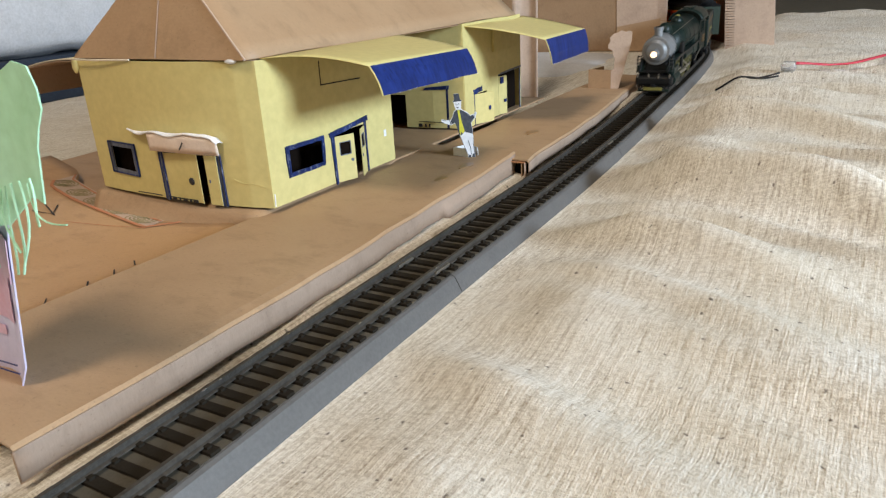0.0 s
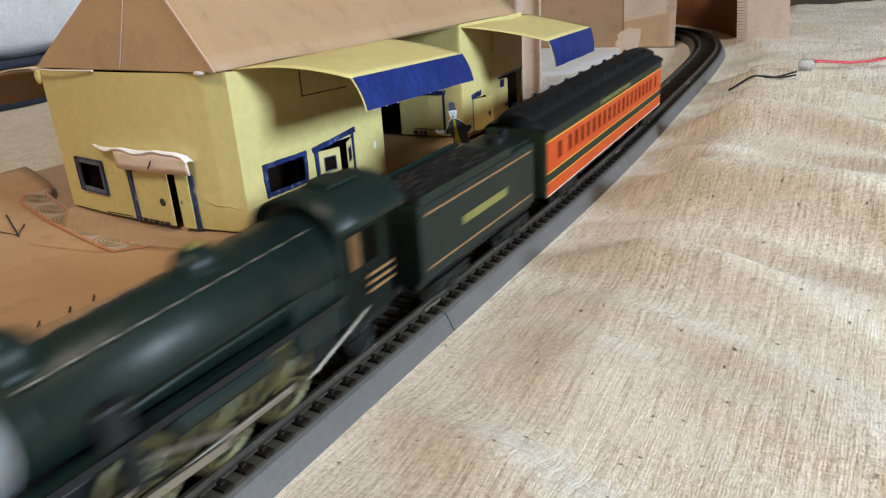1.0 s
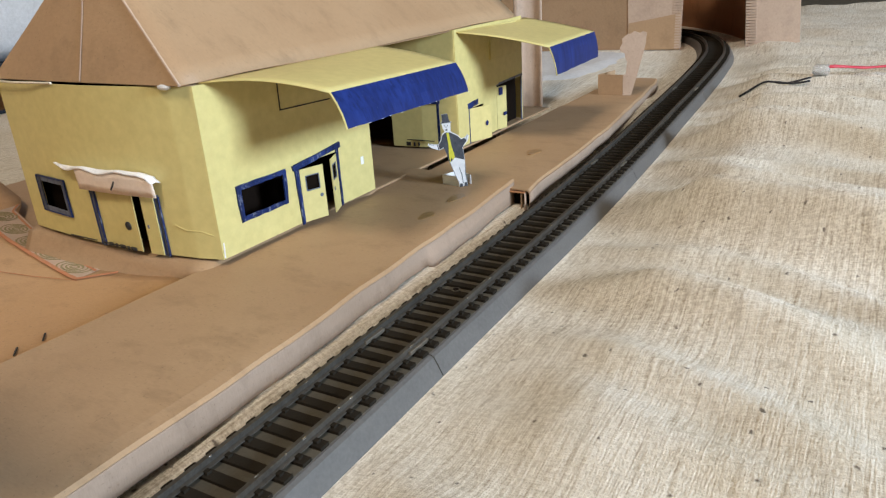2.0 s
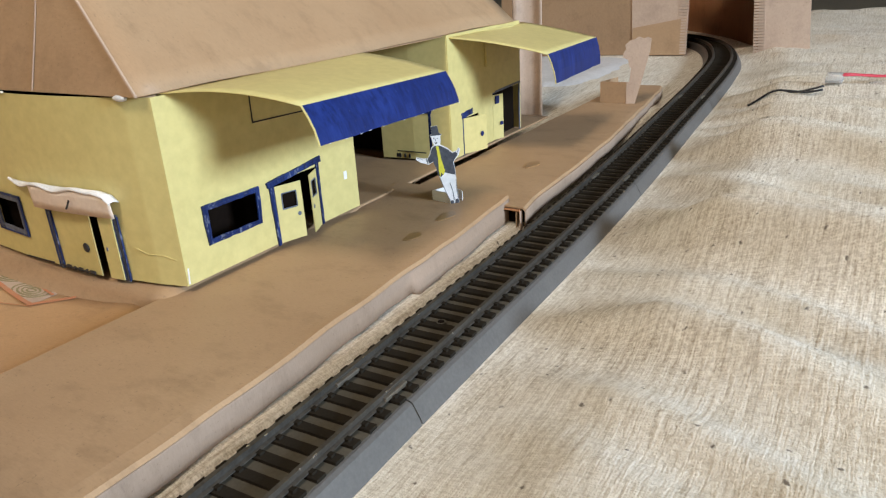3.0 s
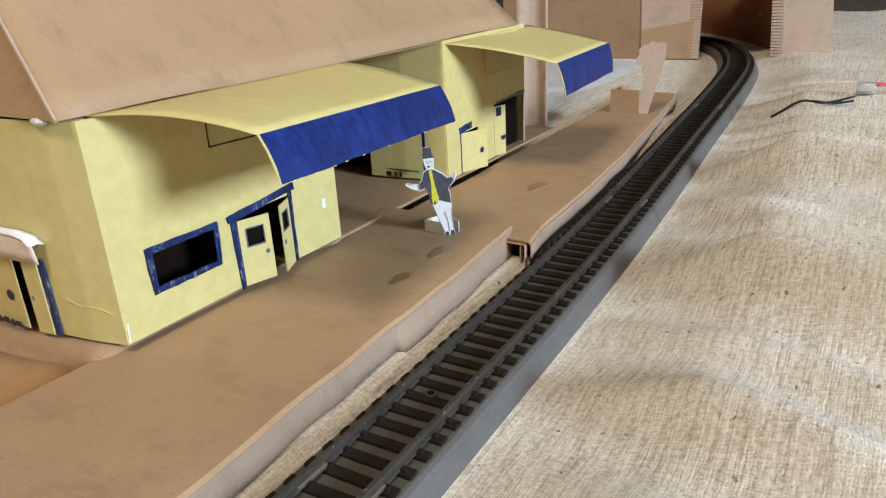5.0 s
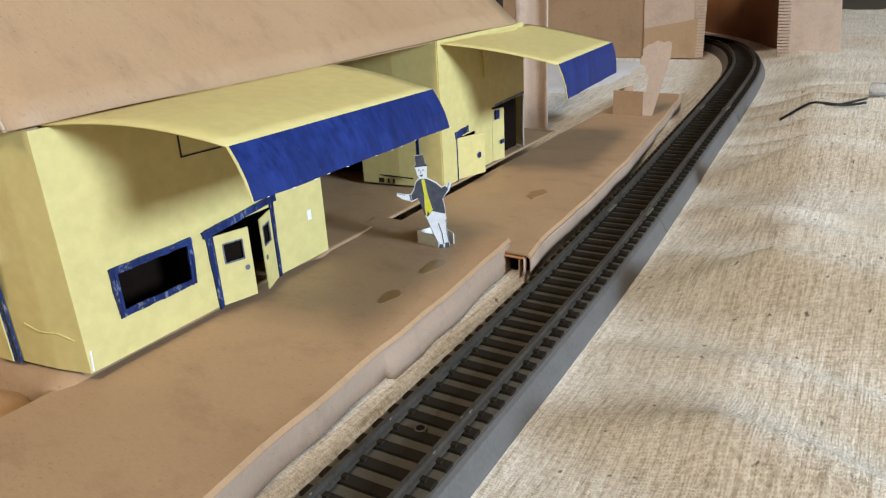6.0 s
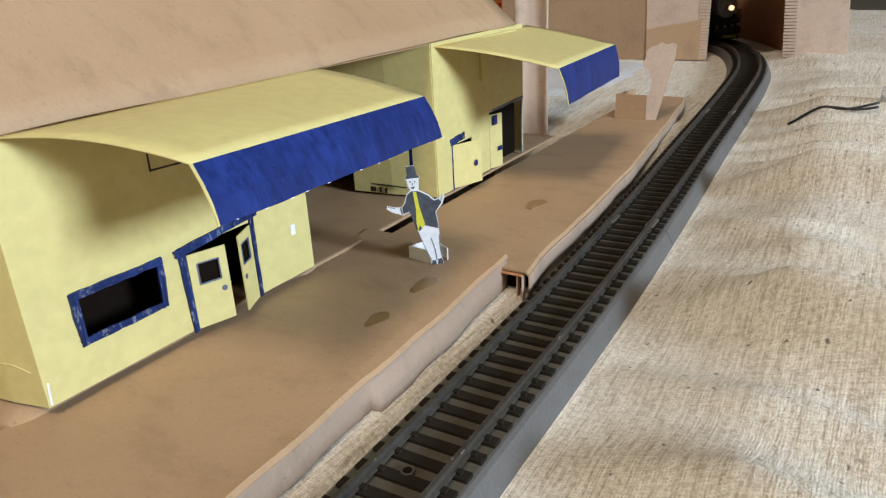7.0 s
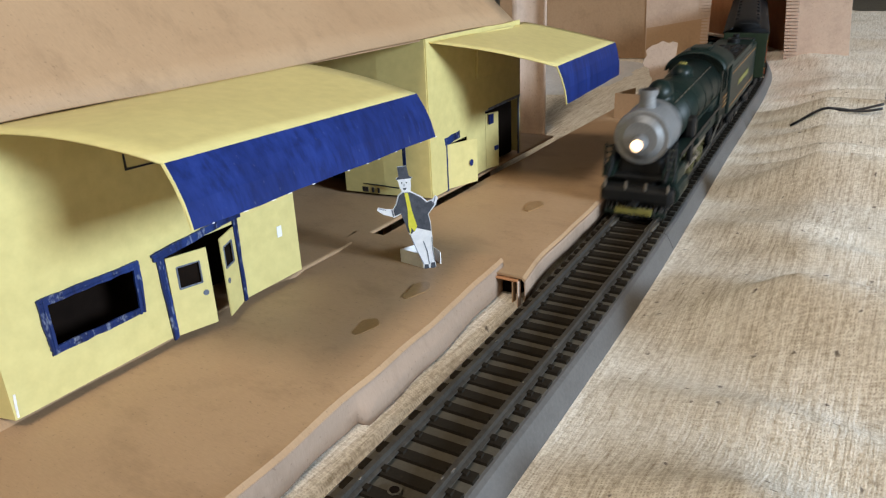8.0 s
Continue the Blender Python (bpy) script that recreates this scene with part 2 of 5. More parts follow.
def ball(c, r, sx=1, sy=1, sz=1, bm=None, mat=0, u=16, v=10):
    bm = bm or bmesh.new()
    m = bmesh.ops.create_uvsphere(bm, u_segments=u, v_segments=v, radius=r)
    bmesh.ops.transform(bm, matrix=Matrix.Translation(c) @ Matrix.Diagonal((sx, sy, sz, 1)), verts=m["verts"])
    for f in {f for w in m["verts"] for f in w.link_faces}:
        f.material_index = mat
    return bm


def sheet(grid, thick=0.5, bm=None, mat=0):
    """A sheet through rows of points, given a thickness below it."""
    bm = bm or bmesh.new()
    vs = [[bm.verts.new(p) for p in row] for row in grid]
    faces = [bm.faces.new((vs[i][j], vs[i + 1][j], vs[i + 1][j + 1], vs[i][j + 1])) for i in range(len(vs) - 1) for j in range(len(vs[0]) - 1)]
    for f in faces:
        f.material_index = mat
    bmesh.ops.recalc_face_normals(bm, faces=faces)
    if thick:
        extra = bmesh.ops.solidify(bm, geom=faces, thickness=thick)["geom"]
        for f in extra:
            if isinstance(f, bmesh.types.BMFace):
                f.material_index = mat
    return bm


def slab(outline, z_axis, d0, d1, bm=None, mat=0):
    """A flat polygon, points of three numbers, thickened along z_axis from d0 to d1."""
    bm = bm or bmesh.new()
    n = Vector(z_axis).normalized()
    lo, hi = [bm.verts.new(Vector(p) + n * d0) for p in outline], [bm.verts.new(Vector(p) + n * d1) for p in outline]
    faces = [bm.faces.new(hi), bm.faces.new(lo[::-1])]
    k = len(outline)
    faces += [bm.faces.new((lo[i], lo[(i + 1) % k], hi[(i + 1) % k], hi[i])) for i in range(k)]
    for f in faces:
        f.material_index = mat
    return bm


def cord(points, r, bm=None, mat=0, seg=6):
    """A round cord along points."""
    bm = bm or bmesh.new()
    pts, rings = [Vector(p) for p in points], []
    for i, p in enumerate(pts):
        d = (pts[min(i + 1, len(pts) - 1)] - pts[max(i - 1, 0)]).normalized()
        side = d.cross(Vector((0, 0, 1)))
        side = side.normalized() if side.length > 1e-4 else Vector((1, 0, 0))
        up = side.cross(d)
        rings.append([bm.verts.new(p + r * (math.cos(a) * side + math.sin(a) * up)) for a in (2 * math.pi * k / seg for k in range(seg))])
    for a, b in zip(rings, rings[1:]):
        for k in range(seg):
            bm.faces.new((a[k], a[(k + 1) % seg], b[(k + 1) % seg], b[k])).material_index = mat
    for ring in (rings[0], rings[-1][::-1]):
        bm.faces.new(ring).material_index = mat
    return bm


def lerp(v, table):
    return float(np.interp(v, [a for a, _ in table], [b for _, b in table]))


def wob(x, y, z, size, amount):
    return amount * noise.noise(Vector((x / size, y / size, z / size)))


# ---- the ground rises gently beyond the station: far places drawn in towards a point above the near end ----
PIVOT = Vector((110, -150, 114))


def nearness(y):
    return lerp(y, [(280, 1.0), (420, 0.962), (600, 0.893), (752, 0.868), (1340, 0.84)])


def drawn_in(p, k=None):
    p = Vector(p)
    return PIVOT + (p - PIVOT) * (nearness(p.y) if k is None else k)


# ---- the loop of track ----
def loop_points():
    seen = [(848, -97), (800, -78), (753, -62), (700, -48), (640, -37.5), (564, -30.3), (480, -24.0), (411, -18.6), (325, -12.8), (239, -6.0), (164, -1.0), (100, 1.6), (0, 4), (-145, 8.5), (-220, 11)]
    pts = [tuple(drawn_in((x, y, 0)).xy) for y, x in seen]
    pts += [(-439 + 450 * math.cos(a), -220 + 450 * math.sin(a)) for a in np.radians(np.arange(-6, -180, -6))]
    pts += [(-889, y) for y in np.arange(-220, 570, 60)]
    pts += [(-478 + 412 * math.cos(a), 560 + 390 * math.sin(a)) for a in np.radians(np.arange(176, 30, -6))]
    p = np.array(pts + pts[:1])
    for smooth in range(2):
        d = np.r_[0, np.cumsum(np.hypot(*np.diff(p, axis=0).T))]
        s = np.linspace(0, d[-1], 912)
        p = np.c_[np.interp(s, d, p[:, 0]), np.interp(s, d, p[:, 1])][:-1]
        for k in range(3):
            p = sum(np.roll(p, j, 0) for j in range(-5, 6)) / 11
        p = np.r_[p, p[:1]]
    d = np.r_[0, np.cumsum(np.hypot(*np.diff(p, axis=0).T))]
    return p, d


LOOP, DIST = loop_points()
LENGTH = float(DIST[-1])
_true = [tuple(drawn_in((0, y, 0)).yz) for y in range(200, 900, 20)]
CLIMB = np.array([float(np.interp(y, [a for a, _ in _true], [b for _, b in _true])) if x > -150 and d < LENGTH / 2 else 0.0 for (x, y), d in zip(LOOP, DIST)])
_top = float(CLIMB.max())
CLIMB = np.array([c if x > -150 and d < LENGTH / 2 else max(0.0, _top * (1 - (LENGTH - d) / 1400)) for c, (x, y), d in zip(CLIMB, LOOP, DIST)])
CLIMB = np.convolve(np.r_[CLIMB[-9:], CLIMB, CLIMB[:9]], np.ones(19) / 19, "valid")


def on_loop(s):
    """Point and heading at s K-millimetres along the way that the train goes."""
    s %= LENGTH
    x, y = np.interp(s, DIST, LOOP[:, 0]), np.interp(s, DIST, LOOP[:, 1])
    a, b = (s + 3) % LENGTH, (s - 3) % LENGTH
    d = Vector((np.interp(a, DIST, LOOP[:, 0]) - np.interp(b, DIST, LOOP[:, 0]), np.interp(a, DIST, LOOP[:, 1]) - np.interp(b, DIST, LOOP[:, 1]), 0)).normalized()
    return Vector((x, y, float(np.interp(s, DIST, CLIMB)))), d


def s_at(y):
    """Distance along the loop at which the stretch before the station passes y."""
    k = [i for i in range(len(LOOP)) if LOOP[i, 0] > -110 and -300 < LOOP[i, 1] < 860]
    k.sort(key=lambda i: LOOP[i, 1])
    dist = [DIST[i] if DIST[i] < LENGTH / 2 else DIST[i] - LENGTH for i in k]
    return float(np.interp(y, [LOOP[i, 1] for i in k], dist))


def sweep(profile, s0, s1, step, bm=None, mat=0, closed=False):
    """Profile points (side, height) swept along the loop; side is positive to the east of the station straight."""
    bm = bm or bmesh.new()
    count = max(2, int((s1 - s0) / step) + 1)
    rings = []
    for s in np.linspace(s0, s1, count)[: -1 if closed else None]:
        p, d = on_loop(s)
        side = Vector((-d.y, d.x, 0))
        rings.append([bm.verts.new(p + side * a + Vector((0, 0, h))) for a, h in profile])
    k = len(profile)
    for i in range(len(rings) - (0 if closed else 1)):
        a, b = rings[i], rings[(i + 1) % len(rings)]
        for j in range(k):
            bm.faces.new((a[j], a[(j + 1) % k], b[(j + 1) % k], b[j])).material_index = mat
    if not closed:
        bm.faces.new(rings[0]).material_index = mat
        bm.faces.new(rings[-1][::-1]).material_index = mat
    return bm


# ---- setting: room, floor and cloth ----
def room():
    x0, x1, y0, y1, h = -2000, 1750, -1900, 2600, 2200
    whole("floor", box(x0, x1, y0, y1, -8, -3), BOARDS, "dark worn wooden floor under the cloth", "floor", "structure")
    whole("ceiling", box(x0, x1, y0, y1, h, h + 20), WALLPAINT, "plain pale ceiling", "ceiling", "structure")
    whole("wall_north", box(x0, x1, y1, y1 + 40, -8, h), WALLPAINT, "plain pale wall", "wall", "structure")
    whole("wall_south", box(x0, x1, y0 - 40, y0, -8, h), WALLPAINT, "plain pale wall", "wall", "structure")
    whole("wall_west", box(x0 - 40, x0, y0, y1, -8, h), WALLPAINT, "plain pale wall", "wall", "structure")
    bm = bmesh.new()
    for a, b, c, d in ((y0, -320, -8, h), (220, y1, -8, h), (-320, 220, -8, 330), (-320, 220, 770, h)):
        box(x1, x1 + 40, a, b, c, d, bm=bm)
    whole("wall_east", bm, WALLPAINT, "plain pale wall with a window opening", "wall", "structure")
    whole("ceiling_panel", box(-94, 377, -1651, -991, 2180, 2199), PANEL, "lit ceiling light panel", "ceiling light")


def cloth_height(x, y):
    """Flat under the track and the station, rising and rumpled on the open side."""
    p, c = 0.0, lerp(y, [(-300, 13), (0, 4), (100, 1.6), (164, -1), (239, -6), (325, -12.8), (411, -18.6), (640, -38), (800, -80), (1300, -80)])
    side = x - c - 19
    if side > 0:
        rise = min(1.0, side / 60)
        p += 6.0 * rise * rise * (3 - 2 * rise)
        folds = 0.0
        for k, (ang, size, amp) in enumerate(((0.42, 74, 14.5), (0.62, 43, 10.0), (0.15, 120, 11.0), (0.8, 27, 3.6))):
            u = x * math.cos(ang) * 0.45 + y * math.sin(ang + 0.9) + 40 * noise.noise(Vector((x / 190, y / 190, k * 7.1)))
            folds += amp * (0.5 + 0.5 * math.sin(2 * math.pi * u / size)) ** 2 * (0.55 + 0.7 * noise.noise(Vector((x / 120 + 3 * k, y / 120, 1.7))))
        fade = min(1.0, side / 45)
        p += folds * fade * lerp(y, [(-250, 0.25), (20, 0.55), (110, 1.0), (420, 1.0), (700, 0.5)])
    elif c - 80 < x < c - 15:
        p += 6.2 * lerp(c - x, [(15, 0.1), (17.5, 0.95), (42, 1.0), (58, 0.4), (78, 0.0)]) * lerp(y, [(-230, 0.6), (-110, 0.7), (-60, 1.0), (400, 1.0), (450, 0.0)])
    elif x < c - 110:
        p += wob(x, y, 0, 60, 2.0)
    return p - 0.6


def cloth():
    xs = np.r_[np.arange(-1000, -120, 22), np.arange(-120, -60, 10), np.arange(-60, 20, 2.4), np.arange(20, 330, 3.2), np.arange(330, 1000, 24)]
    ys = np.r_[np.arange(-760, -200, 24), np.arange(-200, 560, 3.6), np.arange(560, 1270, 12)]
    verts = [drawn_in((x, y, cloth_height(x, y))) * K for y in ys for x in xs]
    n = len(xs)
    faces = [(j * n + i, j * n + i + 1, (j + 1) * n + i + 1, (j + 1) * n + i) for j in range(len(ys) - 1) for i in range(n - 1)]
    me = bpy.data.meshes.new("ground")
    me.from_pydata(verts, [], faces)
    me.polygons.foreach_set("use_smooth", [True] * len(faces))
    me.materials.append(LINEN)
    tagged(new("ground", me), "rumpled coarse beige linen cloth spread under everything", "cloth", kind="structure")


# ---- platforms, base boards, yard ----
def front_edge(y):
    return lerp(y, [(-200, -13), (-126, -13.5), (-49, -15.5), (0, -19), (42, -21), (100, -24), (122, -24)])


def platform(name, ys, edge, back, top, drop, label, under=False, flare=lambda y: 0.0):
    """A folded board: top sheet, rounded front fold, hanging flap, and an inner support strip."""
    th = thing(name, (edge(ys[0]) - 30, (ys[0] + ys[-1]) / 2, 0), label, "platform", "cardboard platforms")
    grid, face = [], []
    for y in ys:
        x, zt, zb = edge(y) + wob(y, 0, 3, 22, 0.9), top(y), drop(y)
        row = [(back(y) + (x - back(y)) * k, y, zt + wob(x * k, y, 1, 40, 0.5)) for k in (0, 0.2, 0.4, 0.6, 0.8, 0.93)]
        row += [(x - 0.6, y, zt - 0.1), (x + 0.3, y, zt - 0.9)]
        grid.append(row)
        out = flare(y)
        face.append([row[-1], (x + 0.45, y, zt - 1.5), (x + 0.5 + 0.5 * out + wob(y, 2, 0, 18, 0.5), y, (zt + zb) / 2), (x + 0.4 + out + wob(y, 5, 0, 15, 0.8), y, zb)])
    part("top_board", sheet(grid, -0.7), KRAFT, th)
    part("front_flap", sheet(face, -0.5), FLAP, th, "pale creased front flap of the board, cool light put into its colour", smooth=True)
    if under:
        lining = [[(edge(y) - 1.0 + wob(y, 9, 0, 24, 0.5), y, z) for z in (5.0 + wob(y, 3, 3, 30, 0.8), top(y) - 1.5)] for y in ys if y < 20]
        part("lining_strip", sheet(lining, 0.6), KRAFT, th, "brown inner layer showing below the flap")
    inner = [[(edge(y) - 26 + wob(y, 7, 0, 30, 1.2), y, z) for z in (0, top(y) - 1.2)] for y in ys]
    part("support_strip", sheet(inner, 0.8), KRAFT, th, "shaded inner strip of brown board")
    return th


def platforms():
    flap = lambda y: 6.0 + wob(y, 1, 1, 26, 0.6)
    tall = lambda y: lerp(y, [(38, 4.9), (43, 5.7), (80, 6.0), (112, 6.2), (122, 6.0)]) + wob(y, 1, 1, 14, 0.7)
    near = list(np.arange(-171.6, 38, 5.5)) + list(np.arange(38.5, 122, 5.0)) + [122]
    p = platform("station_platform", near, front_edge, lambda y: -85, lambda y: 15.3 + lerp(y, [(96, 0), (122, 2.2)]), lambda y: flap(y) if y < 38 else tall(y), "brown cardboard platform tray with a folded front flap along the track", True, lambda y: lerp(y, [(38, 0.0), (38.4, 3.0), (70, 2.6), (105, 1.0), (122, 0.0)]))
    far = list(np.arange(117, 442, 8.0)) + [446]
    edge2 = lambda y: lerp(y, [(100, -12), (108, -12.5), (135, -16.5), (184, -18.5), (260, -24), (352, -34), (430, -43), (446, -47)])
    platform("far_platform", far, edge2, lambda y: -78.6, lambda y: 14.2, lambda y: 6.5 + wob(y, 4, 2, 30, 2.2), "brown cardboard platform with a wavy torn edge, overlapped by its neighbour")
    e = thing("fluted_board_end", (-15, 117, 0), "cut end of corrugated board at the platform joint", "cardboard")
    part("liner", box(-15.4, -14.9, 116.2, 118.4, 4.0, 13.2, 0.1), KRAFT_PALE, e)
    part("liner", box(-17.4, -16.9, 116.4, 118.6, 4.0, 12.6, 0.1), KRAFT, e)
    part("liner", box(-26, -15.4, 116.3, 118.2, 13.0, 13.6, 0.1), KRAFT_DARK, e)
    # solid near-black box where the hollow under the platform lies in shade
    part("hollow", box(-30, -17.6, 123, 136, 4.0, 13.0), DARK, e, "near-black box standing in for shade under the platform")
    for x, y, w, l, a in ((-38, 91, 3.4, 7.5, 0.5), (-37.5, 64, 3.2, 6, 0.2), (-41, 184, 3.6, 7.5, 0.1)):
        pts = [(x + w * math.cos(t) * (1 + 0.25 * math.sin(3 * t + a)) * 0.8, y + l * math.sin(t) * 0.9, 0) for t in np.linspace(0, 2 * math.pi, 15)[:-1]]
        z = (16.3 if y < 120 else 15.2)
        whole("glue_stain", slab(pts, (0, 0, 1), z - 1.2, z), STAIN, "dried glue stain on the brown platform", "stain", group="glue stains")
    # slit that holds the foot of the paper figure
    whole("platform_slit", box(-70, -45, 114.6, 115.3, 14.6, 15.7), INK, "dark slit cut in the platform board", "slit")


def base_board():
    """The station's own brown board, behind the platform, curling down before the end wall."""
    ys = [-33, -29, -26, -24, -22, -20.5, -19, -16, -10] + list(np.arange(-2, 300, 8.0))
    grid = []
    for y in ys:
        grid.append([(x, y, lerp(y, [(-33, 4), (-27, 6.5), (-24, 10), (-20.5, 16.8), (-16, 18.2), (300, 18.2)]) + lerp(x, [(-216, -1.5), (-205, -0.6), (-88, -0.6), (-84, -0.8), (-81.6, -0.8 - lerp(y, [(76, 2.0), (82, 0)])), (-80.2, -0.9 - lerp(y, [(76, 2.9), (82, 0)]))]) + wob(x, y, 2, 50, 0.5)) for x in (-199, -195, -190, -165, -140, -120, -105, -92, -84, -81.6, -80.2)])
    whole("base_board", sheet(grid, 0.9), KRAFT, "brown cardboard base board under the paper station", "cardboard", smooth=True)
    low = [[(x, y, 3.2 + wob(x, y, 4, 45, 1.4)) for x in np.linspace(-345, -212, 9)] for y in np.linspace(-10, 210, 12)]
    whole("ground_board", sheet(low, 0.9), KRAFT, "flat brown board on the cloth behind the station", "cardboard")
    for y0 in (-30, 60, 150, 240):
        whole("board_support", box(-204, -95, y0, y0 + 6, -0.5, lerp(y0, [(-30, 6), (60, 16.6), (300, 16.6)])), KRAFT, "cardboard strip that carries the base board", "cardboard", group="board supports")


def yard_z(x, y):
    return 8.0 + lerp(x, [(-320, 4), (-265, 1.2), (-230, 0), (-150, 0), (-118, 1.5), (-86, 5.6)]) + wob(x, y, 5, 60, 0.7)


def yard():
    th = thing("yard_board", (-190, -90, 0), "brown paper forecourt board with a crayon border and pen marks", "cardboard")
    grid = []
    for k in np.linspace(0, 1, 23):
        row = []
        for x in list(np.arange(-330, -86, 12.0)) + [-85.5]:
            top = lerp(x, [(-330, 34), (-275, 19), (-262, 7), (-230, -3), (-200, -12), (-142, -25), (-102, -22), (-85, -26)])
            y = -190 + (top + 190) * k
            row.append((x, y, yard_z(x, y)))
        grid.append(row)
    part("sheet", sheet(grid, 0.3), KRAFT_YARD, th, smooth=True)

    def drawn(name, pts, w, mat, label=""):
        bm = bmesh.new()
        pts = [Vector((x, y, 0)) for x, y in pts]
        rows = []
        for i, p in enumerate(pts):
            d = (pts[min(i + 1, len(pts) - 1)] - pts[max(i - 1, 0)]).normalized()
            n = Vector((-d.y, d.x, 0)) * w / 2
            rows.append([(q.x, q.y, yard_z(q.x, q.y) + 0.62) for q in (p - n, p + n)])
        part(name, sheet(rows, 0.12, bm), mat, th, label)

    edge = lambda x: lerp(x, [(-275, 19), (-262, 7), (-230, -3), (-200, -12), (-142, -25), (-102, -22)])
    inner = lambda x: lerp(x, [(-275, 2), (-260, -10), (-223, -20), (-190, -27), (-143, -36)])
    xs = list(np.linspace(-270, -142, 16))
    band = [[(x, inner(x) + (edge(x) - inner(x)) * v, yard_z(x, inner(x) + (edge(x) - inner(x)) * v) + 0.36) for v in (0, 0.5, 0.97)] for x in xs]
    part("pale_band", sheet(band, 0.08), KRAFT_PALE, th, "pale paper band behind the swirls")
    drawn("crayon_line", [(x, inner(x)) for x in xs], 1.8, ORANGE_PENCIL, "orange crayon border line")
    drawn("crayon_line", [(-142, inner(-142)), (-130, edge(-130) - 1)], 2.0, ORANGE_PENCIL, "orange crayon border line")
    drawn("crayon_line", [(x, edge(x) - 2.0) for x in xs], 1.0, ORANGE_PENCIL, "faint orange crayon line")
    drawn("crayon_line", [(-190, -46), (-165, -42), (-140, -37)], 0.3, ORANGE_PENCIL, "faint orange crayon line")
    for cx in (-258, -232, -206, -180, -156):
        cy = (edge(cx) + inner(cx)) / 2
        for r in (1.4, 2.8, 4.3, 5.9):
            drawn("pencil_swirl", [(cx + r * 1.8 * math.cos(a), cy + r * 0.85 * math.sin(a)) for a in np.linspace(0, 6.2, 18)], 0.75, PENCIL, "green pencil swirl")
    for x, y in ((-91, -116), (-92, -99), (-93, -87), (-94, -77), (-90, -133)):
        drawn("pen_tick", [(x - 5.5, y + 3.5), (x + 1.0, y - 1.0)], 0.6, INK, "short black pen tick")
    drawn("pen_arrow", [(-246, -26), (-206, -42)], 0.8, INK, "black pen arrow")
    drawn("pen_arrow", [(-222, -30), (-209, -41), (-226, -42)], 0.8, INK, "black pen arrow head")


# ---- track ----
def track():
    y_joint = [-260, -22, 198, 410, 560]
    th = thing("railway_track", (4, 0, 0), "model railway track on grey plastic roadbed, black sleepers and dull rails", "track")
    cut = [s_at(y) for y in reversed(y_joint)]
    prof = [(-17.6, -0.6), (-16.8, 1.4), (-15.2, 4.6), (-13.6, 6.0), (13.4, 6.0), (14.6, 5.4), (16.6, 1.6), (17.6, -0.6)]
    for a, b in zip(cut, cut[1:]):
        part("roadbed", sweep(prof, a + 0.25, b - 0.25, 8), ROADBED, th)
        part("ballast", sweep([(-13.3, 5.9), (-13.3, 6.15), (12.6, 6.15), (12.6, 5.9)], a + 0.3, b - 0.3, 8), BALLAST, th, "dusty brown-grey top between the rails, shade put into its colour")
    part("roadbed", sweep(prof, cut[-1] + 0.25, cut[0] + LENGTH - 0.25, 14), ROADBED, th)
    for k in (-1, 1):
        foot = [(k * 8.3 - 1.3, 7.3), (k * 8.3 - 1.3, 7.7), (k * 8.3 - 0.35, 8.0), (k * 8.3 - 0.35, 9.0), (k * 8.3 - 0.62, 9.2), (k * 8.3 - 0.62, 9.9), (k * 8.3 + 0.62, 9.9), (k * 8.3 + 0.62, 9.2), (k * 8.3 + 0.35, 9.0), (k * 8.3 + 0.35, 8.0), (k * 8.3 + 1.3, 7.7), (k * 8.3 + 1.3, 7.3)]
        part("rail", sweep(foot, 0, LENGTH, 9, closed=True), RAIL, th)
    for y in (-22, 198, 410):
        s = s_at(y)
        for k in (-1, 1):
            p, d = on_loop(s)
            side = Vector((-d.y, d.x, 0))
            c = p + side * 8.3 * k
            part("rail_joiner", box(c.x - 1.6, c.x + 1.6, c.y - 5, c.y + 5, 7.4 + c.z, 8.7 + c.z, 0.2), STEEL, th, "bright metal rail joiner")
    # spots where the dull coating of the rails is rubbed to bright metal
    nick = random.Random(4)
    for i in range(26):
        p, d = on_loop(s_at(nick.uniform(-150, 230)))
        k = nick.choice((-1, 1))
        c = p + Vector((-d.y, d.x, 0)) * (8.3 * k + nick.choice((0.5, 0.62, -0.3)))
        l = nick.uniform(0.4, 1.6)
        part("worn_spot", box(c.x - 0.18, c.x + 0.18, c.y - l / 2, c.y + l / 2, c.z + 9.5, c.z + 9.98, 0.05), BRIGHT_METAL, th, "rubbed bright spot on the rail")
    scr = on_loop(s_at(20.6))[0]
    part("screw_hole", tube((scr.x - 1.0, scr.y, 6.0), (scr.x - 1.0, scr.y, 7.2), 1.8, 1.6, seg=18), BALLAST, th, "small round fixing hole rim")
    part("screw", tube((scr.x - 1.0, scr.y, 7.0), (scr.x - 1.0, scr.y, 7.3), 1.15, seg=14), DARK, th, "dark screw hole")
    return th


